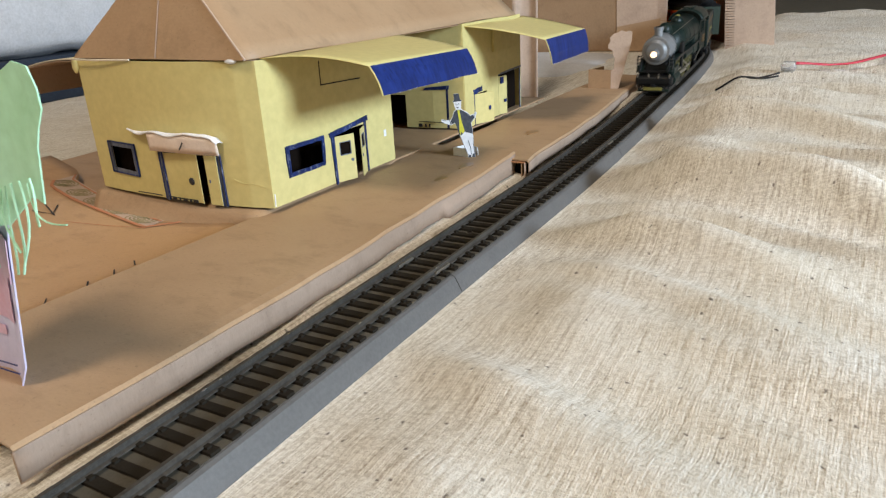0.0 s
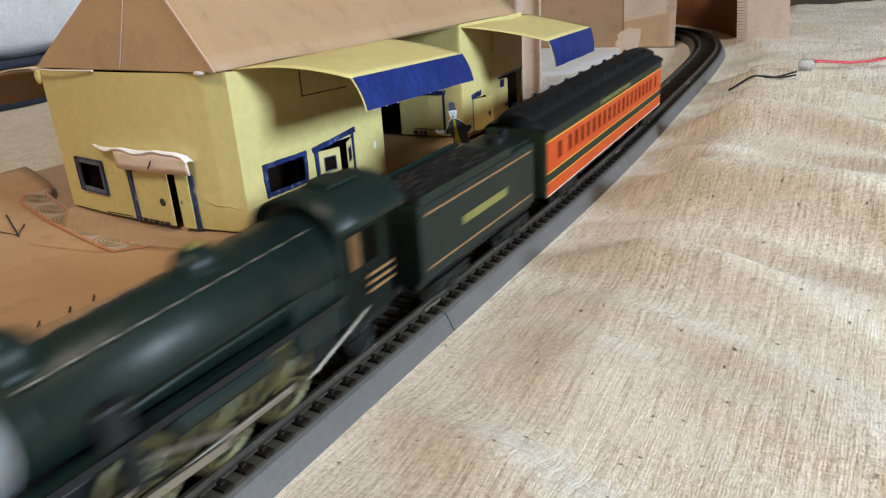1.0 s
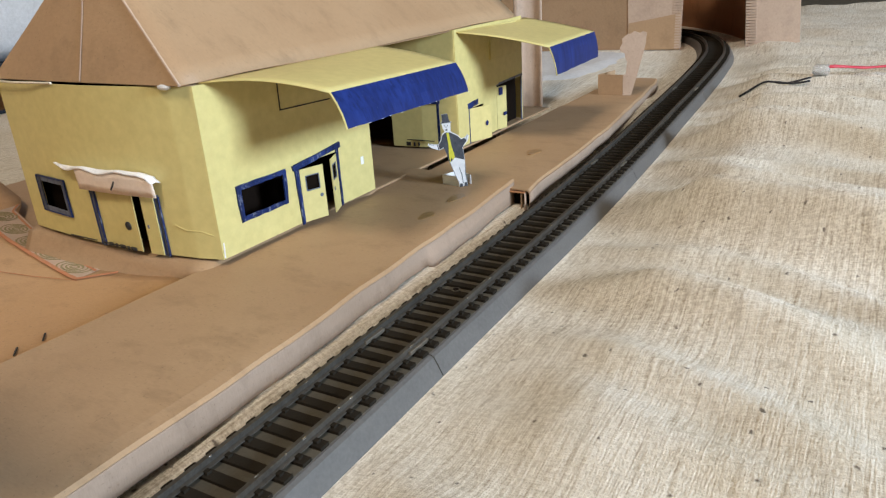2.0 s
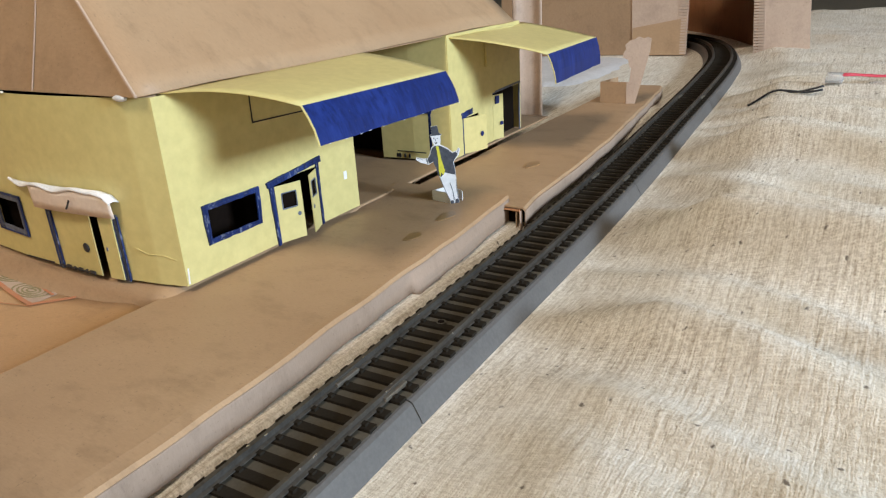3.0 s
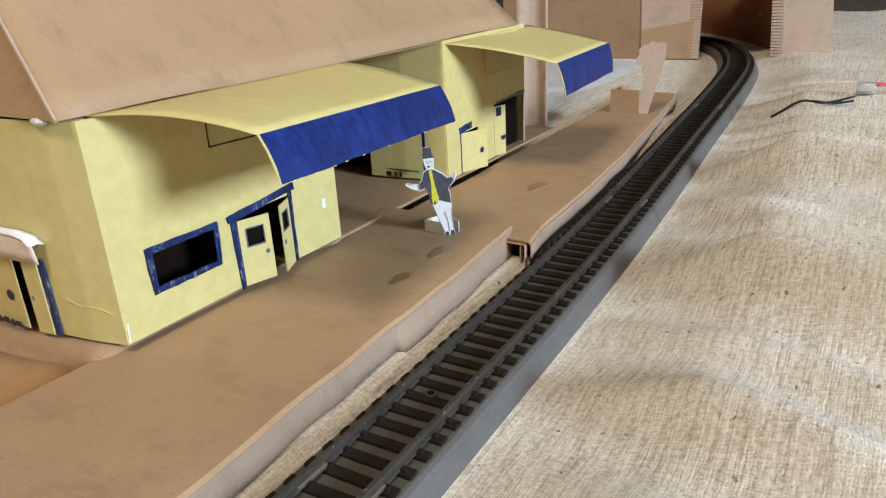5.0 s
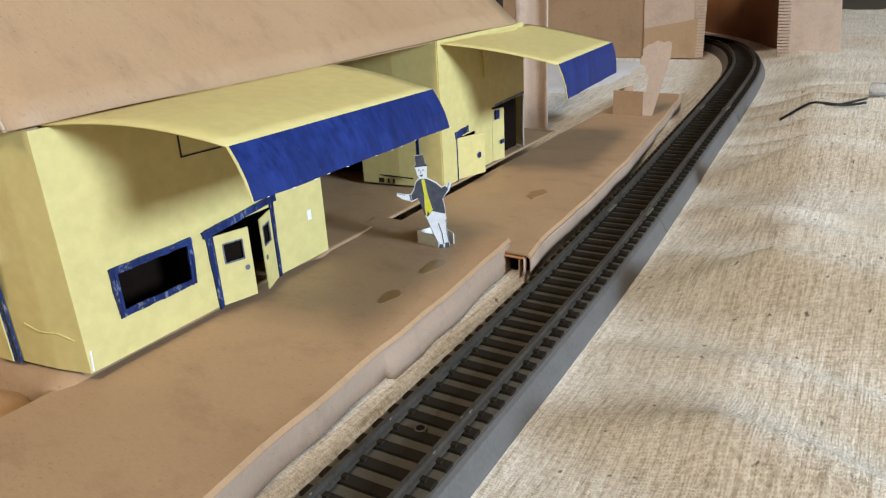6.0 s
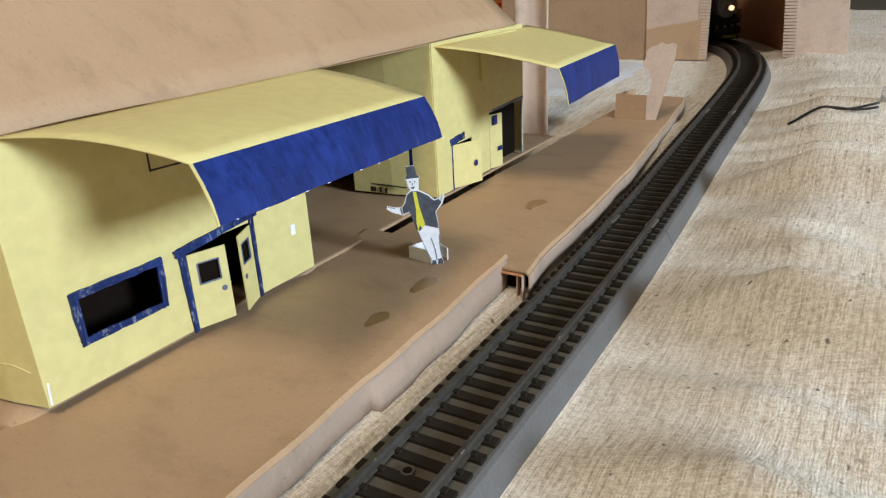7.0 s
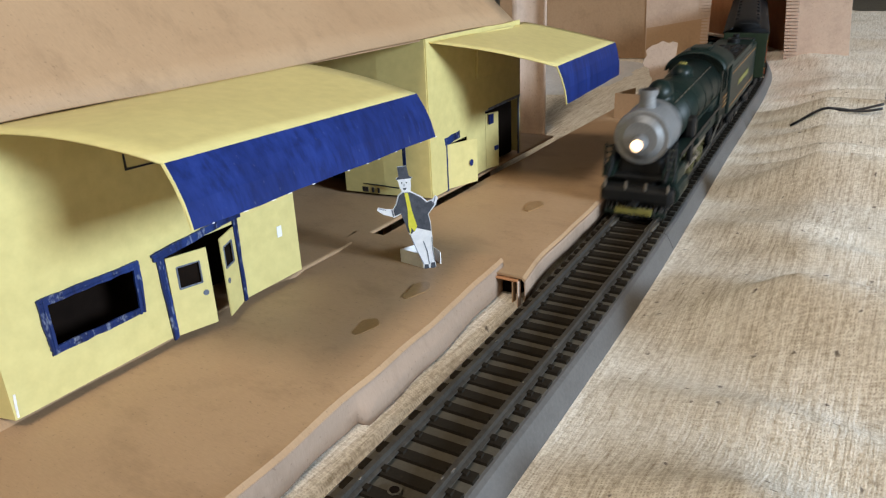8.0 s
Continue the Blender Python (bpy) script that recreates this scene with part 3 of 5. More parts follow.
def sleepers(th):
    me = bpy.data.meshes.new("sleeper")
    bm = box(-13.0, 12.7, -1.6, 1.6, 5.8, 7.1)
    for k in (-10.1, -6.5, 6.5, 10.1):
        box(k - 0.7, k + 0.7, -0.8, 0.8, 7.0, 7.9, bm=bm)
    rest = bmesh.new()
    for v in bm.verts:
        v.co *= K
    bm.to_mesh(me)
    bm.free()
    me.materials.append(TIE)
    s0, s1, far = s_at(570), s_at(-235), []
    count = int(LENGTH / 7.0)
    for i in range(count):
        s = LENGTH * i / count
        p, d = on_loop(s)
        m = Matrix.Translation(p) @ Matrix.Rotation(math.atan2(d.y, d.x) + math.pi / 2, 4, "Z")
        if s0 % LENGTH <= s <= s1 or s0 <= s <= s1:
            ob = new("sleeper", me)
            ob.parent = th
            ob.matrix_basis = Matrix.Translation(p * K - th.location) @ Matrix.Rotation(math.atan2(d.y, d.x) + math.pi / 2 + random.uniform(-0.02, 0.02), 4, "Z")
        else:
            far.append(m)
    verts, faces = [], []
    for m in far:
        o = len(verts)
        verts += [(m @ Vector((x, y, z))) * K - th.location for x in (-13.1, 13.1) for y in (-1.6, 1.6) for z in (5.8, 7.0)]
        faces += [tuple(o + q for q in f) for f in ((0, 1, 3, 2), (4, 6, 7, 5), (0, 4, 5, 1), (2, 3, 7, 6), (1, 5, 7, 3), (0, 2, 6, 4))]
    me = bpy.data.meshes.new("sleeper_row")
    me.from_pydata(verts, [], faces)
    me.materials.append(TIE)
    ob = new("sleeper_row", me)
    ob.parent = th
    tagged(ob, kind="stuff")


# ---- station ----
FX = -78.5


def wall_sheet(pts, z0, z1, holes, n, name, parent, label="", mat=YELLOW):
    """A paper wall that follows plan points; holes (u0, u1, z0, z1) in metres along it are left open."""
    lens = [0]
    for a, b in zip(pts, pts[1:]):
        lens.append(lens[-1] + math.hypot(b[0] - a[0], b[1] - a[1]))
    us = sorted({u for u in np.linspace(0, lens[-1], n)} | {u for h in holes for u in h[:2]} | set(lens))
    zs = sorted({z0, z1, *np.linspace(0, 1, 5)[1:-1] * 0 + (z0 + z1) / 2, *(z for h in holes for z in h[2:])})
    bm = bmesh.new()
    at = lambda u: (float(np.interp(u, lens, [p[0] for p in pts])), float(np.interp(u, lens, [p[1] for p in pts])))
    grid = [[bm.verts.new((*at(u), z(at(u)) if callable(z) else z)) for z in zs] for u in us]
    faces = []
    for i in range(len(us) - 1):
        for j in range(len(zs) - 1):
            cu, cz = (us[i] + us[i + 1]) / 2, (zs[j] + zs[j + 1]) / 2
            if not any(h[0] < cu < h[1] and h[2] < cz < h[3] for h in holes):
                faces.append(bm.faces.new((grid[i][j], grid[i + 1][j], grid[i + 1][j + 1], grid[i][j + 1])))
    bmesh.ops.recalc_face_normals(bm, faces=faces)
    bmesh.ops.solidify(bm, geom=faces, thickness=0.5)
    return part(name, bm, mat, parent, label)


def strokes(quad, w, name, parent, mat, axis, label="", out=0.45):
    """A hand-drawn frame of pen strokes round a quadrilateral of 3D corners on a wall."""
    n = Vector(axis)
    for i in range(len(quad) - 1 if len(quad) < 4 else 4):
        a, b = Vector(quad[i]), Vector(quad[(i + 1) % len(quad)])
        d = (b - a).normalized()
        side = n.cross(d)
        passes = ((0.0, 0.62, 0.0), (-0.26, 0.34, 0.12), (0.27, 0.36, 0.2)) if w > 1.5 else ((0.0, 1.0, 0.0),)
        for q, (off, width, lift) in enumerate(passes):
            pts, k, ww = [], 9, w * width
            tilt = wob(a.y + 7 * q, a.z, a.x + i, 3, 0.3) * w
            for j in range(k + 1):
                p = a - d * w * (0.3 + 0.06 * q) + (b - a + d * w * (0.6 + 0.04 * q)) * j / k + side * (off * w + tilt * (j / k - 0.5))
                pts.append((p + side * (-ww / 2 + wob(p.x, p.y, p.z + i + 3 * q, 4, w * 0.16)), p + side * (ww / 2 + wob(p.z, p.y, p.x + i + 5 * q, 3.5, w * 0.16))))
            outline = [u for u, r in pts] + [r for u, r in reversed(pts)]
            part(name, slab(outline, n, 0.1, out + 0.06 * i + lift), mat, parent, label)


def station():
    th = thing("paper_station", (-136, 110, 18.6), "yellow paper station building with blue marker frames and brown hipped roof", "building")
    zt = 83.5
    # end wall turns by a rounded corner into the front wall
    corner = (FX - 1, -15.0)
    bow = [(x, -20.5 + (4.4 if x > -143 else 2.9) * ((x + 143) / 53) ** 2) for x in np.linspace(-195, -90, 22)]
    turn = [(-89 + 10.4 * k, -15.9 + 2.6 * k) for k in (0, 0.2, 0.4, 0.6, 0.8, 0.92, 1.0)]
    plan = bow + turn + [(FX, -9.4), (FX, 20), (FX, 83)]
    lens = [0]
    for a, b in zip(plan, plan[1:]):
        lens.append(lens[-1] + math.hypot(b[0] - a[0], b[1] - a[1]))
    u_x = lambda x: float(np.interp(x, [p[0] for p in bow], lens[:22]))
    u_y = lambda y: lens[29] + (y + 9.4)
    base = 18.7
    holes = [(u_y(-1.0), u_y(23.3), 30.6, 43.0), (u_y(31.5), u_y(57.5), 18.6, 43.2), (u_x(-180), u_x(-161), 29.5, 42.8), (u_x(-140.5), u_x(-104.5), 18.6, 41.5)]
    wall_sheet(plan, base, zt, holes, 40, "wall", th)
    # back and far walls; near-black boxes stand in for the shade indoors
    wall_sheet([(-195, -17.5), (-196, 90)], base, zt, [], 6, "wall", th)
    wall_sheet([(FX, 83), (-195, 90)], base, zt, [], 6, "wall", th)
    part("inner_lining", box(-190, FX - 16, -2, 80, base + 0.5, zt - 2), DARK, th, "near-black box standing in for interior shade")
    part("inner_lining", box(-193, -157, -15.5, -3, base + 0.5, zt - 4), DARK, th, "near-black box standing in for interior shade")
    part("inner_lining", box(-156, -96, -11.5, -3, base + 0.5, zt - 4), DARK, th, "near-black box standing in for interior shade")
    # second block, beyond the open passage
    far_holes = [(48.5, 84, base - 0.1, 46.5), (12.5, 31, base - 0.1, 38.6)]
    wall_sheet([(FX - 1.5, 166), (FX - 2.5, 252)], base, 83.8, far_holes, 20, "wall", th)
    wall_sheet([(-121, 160), (-101, 162), (FX - 1.5, 166)], base, 83.8, [], 8, "wall", th)
    wall_sheet([(-188, 156), (-121, 160)], 40, 83.8, [], 6, "wall", th)
    wall_sheet([(FX - 2.5, 252), (-190, 256)], base, 81, [], 6, "wall", th)
    part("inner_lining", box(-185, FX - 5, 172, 248, base + 0.5, 80), DARK, th, "near-black box standing in for interior shade")
    # near-black panel in place of the shade deep in the passage
    part("passage_back", box(-186, -184, 90, 172, base + 0.4, 82), DARK, th, "near-black panel standing in for shade in the passage")
    n = (1, 0, 0)
    # front window and double door
    strokes([(FX, -1, 30.6), (FX, 23.3, 30.6), (FX, 23.8, 43.2), (FX, -1.4, 43.4)], 2.2, "window_frame", th, PEN_BLUE, n, "blue marker frame")
    strokes([(FX, 31.4, 18.8), (FX, 31.0, 43.6)], 2.4, "door_post", th, PEN_BLUE, n, "blue marker door post")
    strokes([(FX, 57.6, 19.0), (FX, 57.6, 44.4)], 1.8, "door_post", th, PEN_BLUE, n, "blue marker door post")
    strokes([(FX, 29.8, 43.0), (FX, 59.0, 46.0)], 2.7, "door_head", th, PEN_BLUE, n, "blue marker door head", out=0.75)

    def leaf(name, hinge, free, out, w0, z1, win, knob):
        """A paper door leaf from its hinge on the wall to its free edge, out from it."""
        a, b = Vector((FX + 0.2, hinge, 0)), Vector((FX + out, free, 0))
        d = (b - a).normalized()
        nrm = Vector((-d.y, d.x, 0))
        nrm = nrm if nrm.x > 0 else -nrm
        L = (b - a).length
        p = lambda u, z: a + d * (L * u) + Vector((0, 0, z))
        bm = bmesh.new()
        us, zs = [0, win[0], win[1], 1], [base - 0.2, win[2], win[3], z1]
        g = [[bm.verts.new(p(u, z)) for z in zs] for u in us]
        fs = [bm.faces.new((g[i][j], g[i + 1][j], g[i + 1][j + 1], g[i][j + 1])) for i in range(3) for j in range(3) if (i, j) != (1, 1)]
        bmesh.ops.recalc_face_normals(bm, faces=fs)
        bmesh.ops.solidify(bm, geom=fs, thickness=0.4)
        ob = part(name, bm, YELLOW, th, "yellow paper door leaf standing ajar")
        part("pane", slab([p(win[0], win[2]), p(win[1], win[2]), p(win[1], win[3]), p(win[0], win[3])], nrm, -0.6, -0.35), DARK, ob, "dark window of the door")
        for q0, q1 in (((win[0], win[2]), (win[1], win[2])), ((win[1], win[2]), (win[1], win[3])), ((win[1], win[3]), (win[0], win[3])), ((win[0], win[3]), (win[0], win[2]))):
            part("pen_line", cord([p(*q0) + nrm * 0.35, p(*q1) + nrm * 0.35], 0.28, seg=5), GREYBLUE, ob)
        k = p(*knob) + nrm * 0.3
        part("knob", tube(k, k + nrm * 0.3, 0.85, seg=10), GREYBLUE, ob, "drawn door knob")

    leaf("door_leaf", 32.5, 43.6, 3.4, 0, 41.5, (0.22, 0.78, 31.8, 38.2), (0.82, 28.5))
    leaf("door_leaf", 56.4, 47.6, 4.4, 0, 42.6, (0.25, 0.85, 33.0, 39.5), (0.8, 29.0))
    # drawn board above the door, hidden in part by the awning
    strokes([(FX, 27.2, 78.5), (FX, 27.0, 67.6), (FX, 57, 66.6)], 0.5, "pen_line", th, INK, n, out=0.25)
    part("white_tape", box(FX, FX + 0.25, 74.0, 76.0, 33, 36.6, 0.1), WHITE, th, "small white paint dab")
    # end wall: window, door under a scalloped hood
    e = (-0.0, -1, 0)
    ye = lambda x: lerp(x, bow) - 0.1
    strokes([(-180, ye(-180), 29.5), (-161, ye(-161), 29.0), (-161, ye(-161), 42.6), (-180, ye(-180), 42.8)], 2.1, "window_frame", th, GREYBLUE, e, "grey and blue pen frame")
    strokes([(-140.5, ye(-140), 18.8), (-141, ye(-141), 42.2)], 2.0, "door_post", th, GREYBLUE, e, "grey-blue pen door post")
    strokes([(-104.0, ye(-104), 18.8), (-103.8, ye(-104), 42.5)], 2.0, "door_post", th, GREYBLUE, e, "grey-blue pen door post")
    for x in (-141.6, -139.4, -105.0, -102.8):
        strokes([(x, ye(x) - 0.1, 18.8), (x - 0.2, ye(x) - 0.1, 42.3)], 0.6, "pen_line", th, PEN_BLUE, e, out=0.75)
    strokes([(-181.2, ye(-181) - 0.1, 28.4), (-159.8, ye(-160) - 0.1, 27.9), (-159.8, ye(-160) - 0.1, 43.7), (-181.2, ye(-181) - 0.1, 44.0)], 0.6, "pen_line", th, PEN_BLUE, e, out=0.75)
    strokes([(-141.5, ye(-141), 42.0), (-103.5, ye(-104), 42.2)], 0.9, "door_head", th, INK, e, out=0.7)
    part("door_leaf", sheet([[(-139.6, -20.6, base), (-139.6, -20.6, 42)], [(-116.5, -20.6, base), (-116.5, -20.6, 42)]], 0.4), YELLOW, th, "yellow paper door leaf")
    part("door_leaf", sheet([[(-104.8, -19.3, base), (-104.8, -19.3, 42)], [(-111.8, -19.9, base), (-111.8, -19.9, 42)]], 0.4), YELLOW, th, "yellow paper door leaf standing ajar")
    part("knob", ball((-122, -20.9, 29), 1.8, 1, 0.3, 1), INK, th, "drawn door knob")
    part("knob", ball((-110.2, -20.1, 30), 0.9, 0.6, 0.4, 1), GREYBLUE, th, "drawn door knob")
    wave = lambda x: 0.9 * math.sin((x + 101) / 11.0 * math.pi) * lerp(x, [(-158, 1), (-117, 0.8), (-108, 0)])
    crest = lambda x: lerp(x, [(-160, 51.0), (-108, 51.6), (-103, 50.6), (-100.6, 48.4)])
    top = [[(x, ye(x) - 0.3, crest(x) - 0.5), (x, ye(x) - 2.2, crest(x) + 0.3 + 0.4 * wave(x)), (x, ye(x) - lerp(x, [(-160, 1.8), (-144, 3.8)]), crest(x) + wave(x))] for x in np.linspace(-160, -100.4, 48)]
    hood = part("door_hood", sheet(top, 0.35), WHITE, th, "white paper hood with a wavy front edge", smooth=True)
    # white cord paints the light caught by the hood's wavy lip
    part("hood_edge", cord([(p[2][0], p[2][1] - 0.1, p[2][2]) for p in top], 0.5, seg=6), WHITE, hood, "white wavy cord painting light on the hood's edge")
    front = [[(x, ye(x) - 3.8 + 0.6 * (1 - v), 42.8 + (crest(x) + 0.9 * wave(x) - 42.8) * v) for v in (0, 0.35, 0.7, 1)] for x in np.linspace(-144, -100.6, 26)]
    part("hood_front", sheet(front, 0.35), PINKISH, hood, "pinkish front of the hood", smooth=True)
    part("pen_line", cord([(-122.5, -24.2, 44.8), (-121, -24.3, 46.3), (-119.6, -24.3, 48.2)], 0.35), INK, th)
    # cut-off printing along the foot of the walls, not readable: bars
    for x0, x1 in ((-160, -142), (-138, -117.5)):
        part("printed_line", box(x0, x1, ye(-150) - 2.9 - (0.0 if x0 < -149 else 0.0), ye(-150) - 2.5, 20.6, 21.0), INK, th)
    for k, (a, b) in enumerate(((-118, -114.5), (-112.5, -109.5), (-107.5, -106.5), (-104.5, -103.5))):
        part("printed_bar", box(a, b, 160.2 + 0.1 * k, 160.7 + 0.1 * k, 19.2, 21.4), INK, th)
    for x0, x1 in ((-137, -134.5), (-132.5, -131.6), (-129.6, -127), (-125, -124), (-122.6, -119.6)):
        part("printed_bar", box(x0, x1, -21.5, -21.1, 18.8, 20.2), INK, th)
    part("printed_line", box(-120, -93, 160.4, 161.1, 22.6, 23.0), INK, th)
    # far block: small leaf door, cupboard lines, open doorway
    f2 = FX - 1.8
    strokes([(f2, 179, base), (f2, 179, 41)], 1.8, "door_post", th, PEN_BLUE, n, "blue marker door post")
    strokes([(f2, 179, 40.2), (f2, 189, 40.8)], 3.6, "door_head", th, PEN_BLUE, n, "blue marker door head", out=0.75)
    part("door_leaf", sheet([[(f2 + 0.3, 179.6, base), (f2 + 0.3, 179.6, 38.4)], [(f2 + 6, 196, base), (f2 + 6, 196, 38.4)]], 0.4), YELLOW, th, "yellow paper door leaf standing open")
    part("knob", ball((f2 + 5.0, 192.5, 28), 1.5, 0.3, 1, 1), BLUE, th, "blue drawn knob")
    strokes([(f2 - 0.5, 209.5, base), (f2 - 0.5, 209.5, 62)], 0.8, "pen_line", th, INK, n)
    strokes([(f2 - 0.5, 214, base), (f2 - 0.5, 214, 46)], 1.2, "door_post", th, GREYBLUE, n)
    strokes([(f2 - 0.5, 250, base), (f2 - 0.5, 250, 47)], 1.6, "door_post", th, GREYBLUE, n)
    strokes([(f2 - 0.5, 213, 46.5), (f2 - 0.5, 251, 47.6)], 1.3, "door_head", th, GREYBLUE, n, out=0.7)
    part("door_leaf", sheet([[(f2 + 0.1, 215, base), (f2 + 0.1, 215, 45)], [(f2 + 2.6, 223, base), (f2 + 2.6, 223, 45)]], 0.4), YELLOW, th, "yellow paper door leaf standing ajar")
    part("door_mark", box(f2 + 1.0, f2 + 1.7, 216, 220, 40, 44.5), BLUE, th, "blue marker patch on the door")
    part("door_mark", box(f2 + 2.2, f2 + 2.8, 219.5, 222.5, 27, 29), BLUE, th, "blue marker handle")
    strokes([(f2, 200, 33), (f2, 206, 33), (f2, 206, 41), (f2, 200, 41)], 0.35, "pen_line", th, GREYBLUE, n, out=0.2)
    # side wall of the passage: blue door post
    part("door_post", box(-93.0, -90.4, 163.2, 164.6, base, 44), PEN_BLUE, th, "blue marker door post")
    part("door_head", slab([(-108, 161.1, 43.2), (-89.6, 163.2, 44.0), (-89.2, 163.2, 46.6), (-106, 161.1, 45.0)], (0.1, -1, 0), 0.1, 0.6), PEN_BLUE, th, "blue marker door head")
    # upper board drawn above the far door
    part("sign_board", box(f2 + 0.3, f2 + 1.8, 206, 241, 62.6, 82, 0.3), YELLOW, th, "folded yellow paper board over the doorway")

    # ---- roof ----
    y0, y1, xf, xb, ze = -17.5, 243, FX - 1.0, -197, 84.2
    rise = 50
    ridge_x = (xf + xb) / 2
    roof = []
    for x0, x1, nn in ((xf, ridge_x, 1), (ridge_x, xb, 1)):
        bm = bmesh.new()
        rows = []
        for k in np.linspace(0, 1, 9):
            yy0 = y0 + 0.32 * rise * (k if x0 == xf else 1 - k)
            yy1 = y1 + 0.08 * rise * (k if x0 == xf else 1 - k)
            x = x0 + (x1 - x0) * k
            z = ze + rise * (k if x0 == xf else 1 - k)
            rows.append([(x, yy0 + (yy1 - yy0) * j / 24, z + wob(x, yy0 + j * 11, 3, 60, 1.2) - 1.0 * math.sin(math.pi * j / 24) * (1 - abs(2 * k - 1)) + (0 if 0 < j < 24 else 0.2)) for j in range(25)])
        part("roof_slope", sheet(rows, 0.7, bm), KRAFT, th, smooth=True)
    bm = bmesh.new()
    rows = []
    for k in np.linspace(0, 1, 9):
        a, b = Vector((xb, y0, ze)), Vector((xf, y0, ze))
        top = Vector((ridge_x, y0 + 0.32 * rise, ze + rise))
        a2, b2 = a.lerp(top, k), b.lerp(top, k)
        rows.append([a2.lerp(b2, j / 12) + Vector((0, -0.8 * math.sin(math.pi * j / 12) * (1 - k), 0)) for j in range(13)])
    part("roof_end", sheet(rows, 0.7, bm), KRAFT, th, "brown hipped roof end with a crease")
    part("crease", cord([(-134.5, y0 - 1.2, ze + 0.5), (-135.5, y0 + 0.32 * 25 - 0.8, ze + 25), (ridge_x, y0 + 0.32 * 48 - 0.5, ze + 48)], 0.28), FLAP, th, "pale crease in the board")
    part("hip_fold", cord([(xf + 0.2, y0 - 0.2, ze + 0.2), (ridge_x, y0 + 0.32 * rise, ze + rise + 0.2)], 0.55), KRAFT_PALE, th, "pale folded edge")
    part("soffit", box(xb + 3, xf - 2, y0 + 4, y1 - 2, ze - 1.2, ze - 0.4), KRAFT, th)
    # ---- awnings ----

    def awning(root0, root1, top0, top1, low0, low1, bulge, label):
        """A paper sheet from its root on the wall to a front fold, with a blue valance below the fold."""
        root0, root1, top0, top1, low0, low1 = (Vector(p) for p in (root0, root1, top0, top1, low0, low1))
        rows, flap = [], []
        for u in np.linspace(0, 1, 16):
            a, b, c = root0.lerp(root1, u), top0.lerp(top1, u), low0.lerp(low1, u)
            rows.append([a.lerp(b, v) + Vector((0, 0, (bulge * (1 - 0.7 * u) + 0.35 * math.sin(u * 7)) * math.sin(math.pi * v) ** 0.9)) for v in np.linspace(0, 1, 11)])
            flap.append([b.lerp(c, v) + Vector((0.9 * math.sin(math.pi * v), 0, wob(u * 40, v, 2, 6, 0.3) * v)) for v in (0, 0.06, 0.3, 0.6, 0.85, 1)])
        aw = part("awning", sheet(rows, 0.45), YELLOW, th, label, smooth=True)
        part("valance", sheet(flap, 0.5), BLUE, aw, "blue marker valance with streaky strokes")
        for i in range(11):
            u = (i * 0.618 + 0.05) % 1.0
            j = min(int(u * 15), 14)
            a = flap[j][-1].lerp(flap[j + 1][-1], u * 15 - j) - Vector((0, 0, 0.05))
            d = (flap[j + 1][-1] - flap[j][-1]).normalized()
            part("bare_fleck", cord([a, a + d * (0.5 + 0.9 * ((i * 0.37) % 1))], 0.11, seg=5), WHITE, aw)
        part("paper_edge", cord([p + Vector((0, -0.3, 0)) for p in flap[0]], 0.35, seg=5), YELLOW, aw)

    awning((-80, -9, 84), (-82, 97, 84), (-31.5, 4, 80), (-37, 95.5, 77), (-25, 2.9, 68.3), (-32.5, 97.5, 64.4), 2.4, "yellow paper awning curving down to the front")
    awning((-81, 168, 82.5), (-83, 262, 82), (-32, 185, 72.6), (-41.6, 279, 71), (-30.7, 192.5, 56.8), (-39.5, 281, 55), 1.2, "yellow paper awning creased in the middle")
    # awning on the back of the house, seen from its end: pale sheet, hanging flap,
    # and brown sheets inside that paint the shade under the paper
    rows = [[(-194 - 58 * v, y + 5 * v, 83.6 - 5.6 * v + 1.6 * math.sin(math.pi * v)) for v in np.linspace(0, 1, 9)] for y in np.linspace(-17, 92, 9)]
    back = part("back_awning", sheet(rows, 0.5), PALE_PAPER, th, "pale paper awning over the back wall", smooth=True)
    part("inner_side", sheet([[(x, y, z - 1.0) for x, y, z in row] for row in rows], 0.4), FLAP, back, "brown sheet painting shade on the underside")
    drop = [[(-252.4 - 3 * v, y, 78 - 15 * v) for v in (0, 0.3, 0.65, 1)] for y in np.linspace(-12, 96, 9)]
    part("valance", sheet(drop, 0.5), PALE_PAPER, back, "pale hanging flap")
    part("inner_side", sheet([[(x + 0.9, y + 0.4, z - 0.3) for x, y, z in row] for row in drop], 0.3), FLAP, back, "brown sheet painting shade on the flap's inner side")
    part("corner_tab", ball((-196.5, -18.2, 80.6), 2.6, 0.9, 0.4, 1.5), YELLOW, th, "folded yellow paper tab at the eaves corner", smooth=True)
    # putty under the roof corner and on the awning root
    part("putty", ball((-88.5, -17.0, 83.6), 1.5, 2.2, 0.9, 0.75), CLAY, th, "small lump of white putty")
    part("torn_edge", cord([(-197, -20, 83.9), (-175, -22, 83.8), (-150, -21, 84.0)], 0.5, seg=5), PALE_PAPER, th, "cream torn paper edge")
    part("wrinkle", cord([(-97, -17.6, 31.5), (-92, -16.9, 29.8), (-86, -15.2, 29.6), (-81, -14.1, 28.2)], 0.16, seg=5), YELLOW, th, "pale crease in the paper")
    part("wrinkle", cord([(-78.5, -12.6, 19.2), (-78.4, -12.5, 22.0), (-78.4, -12.2, 25)], 0.3, seg=5), WHITE, th, "white split at the paper corner")


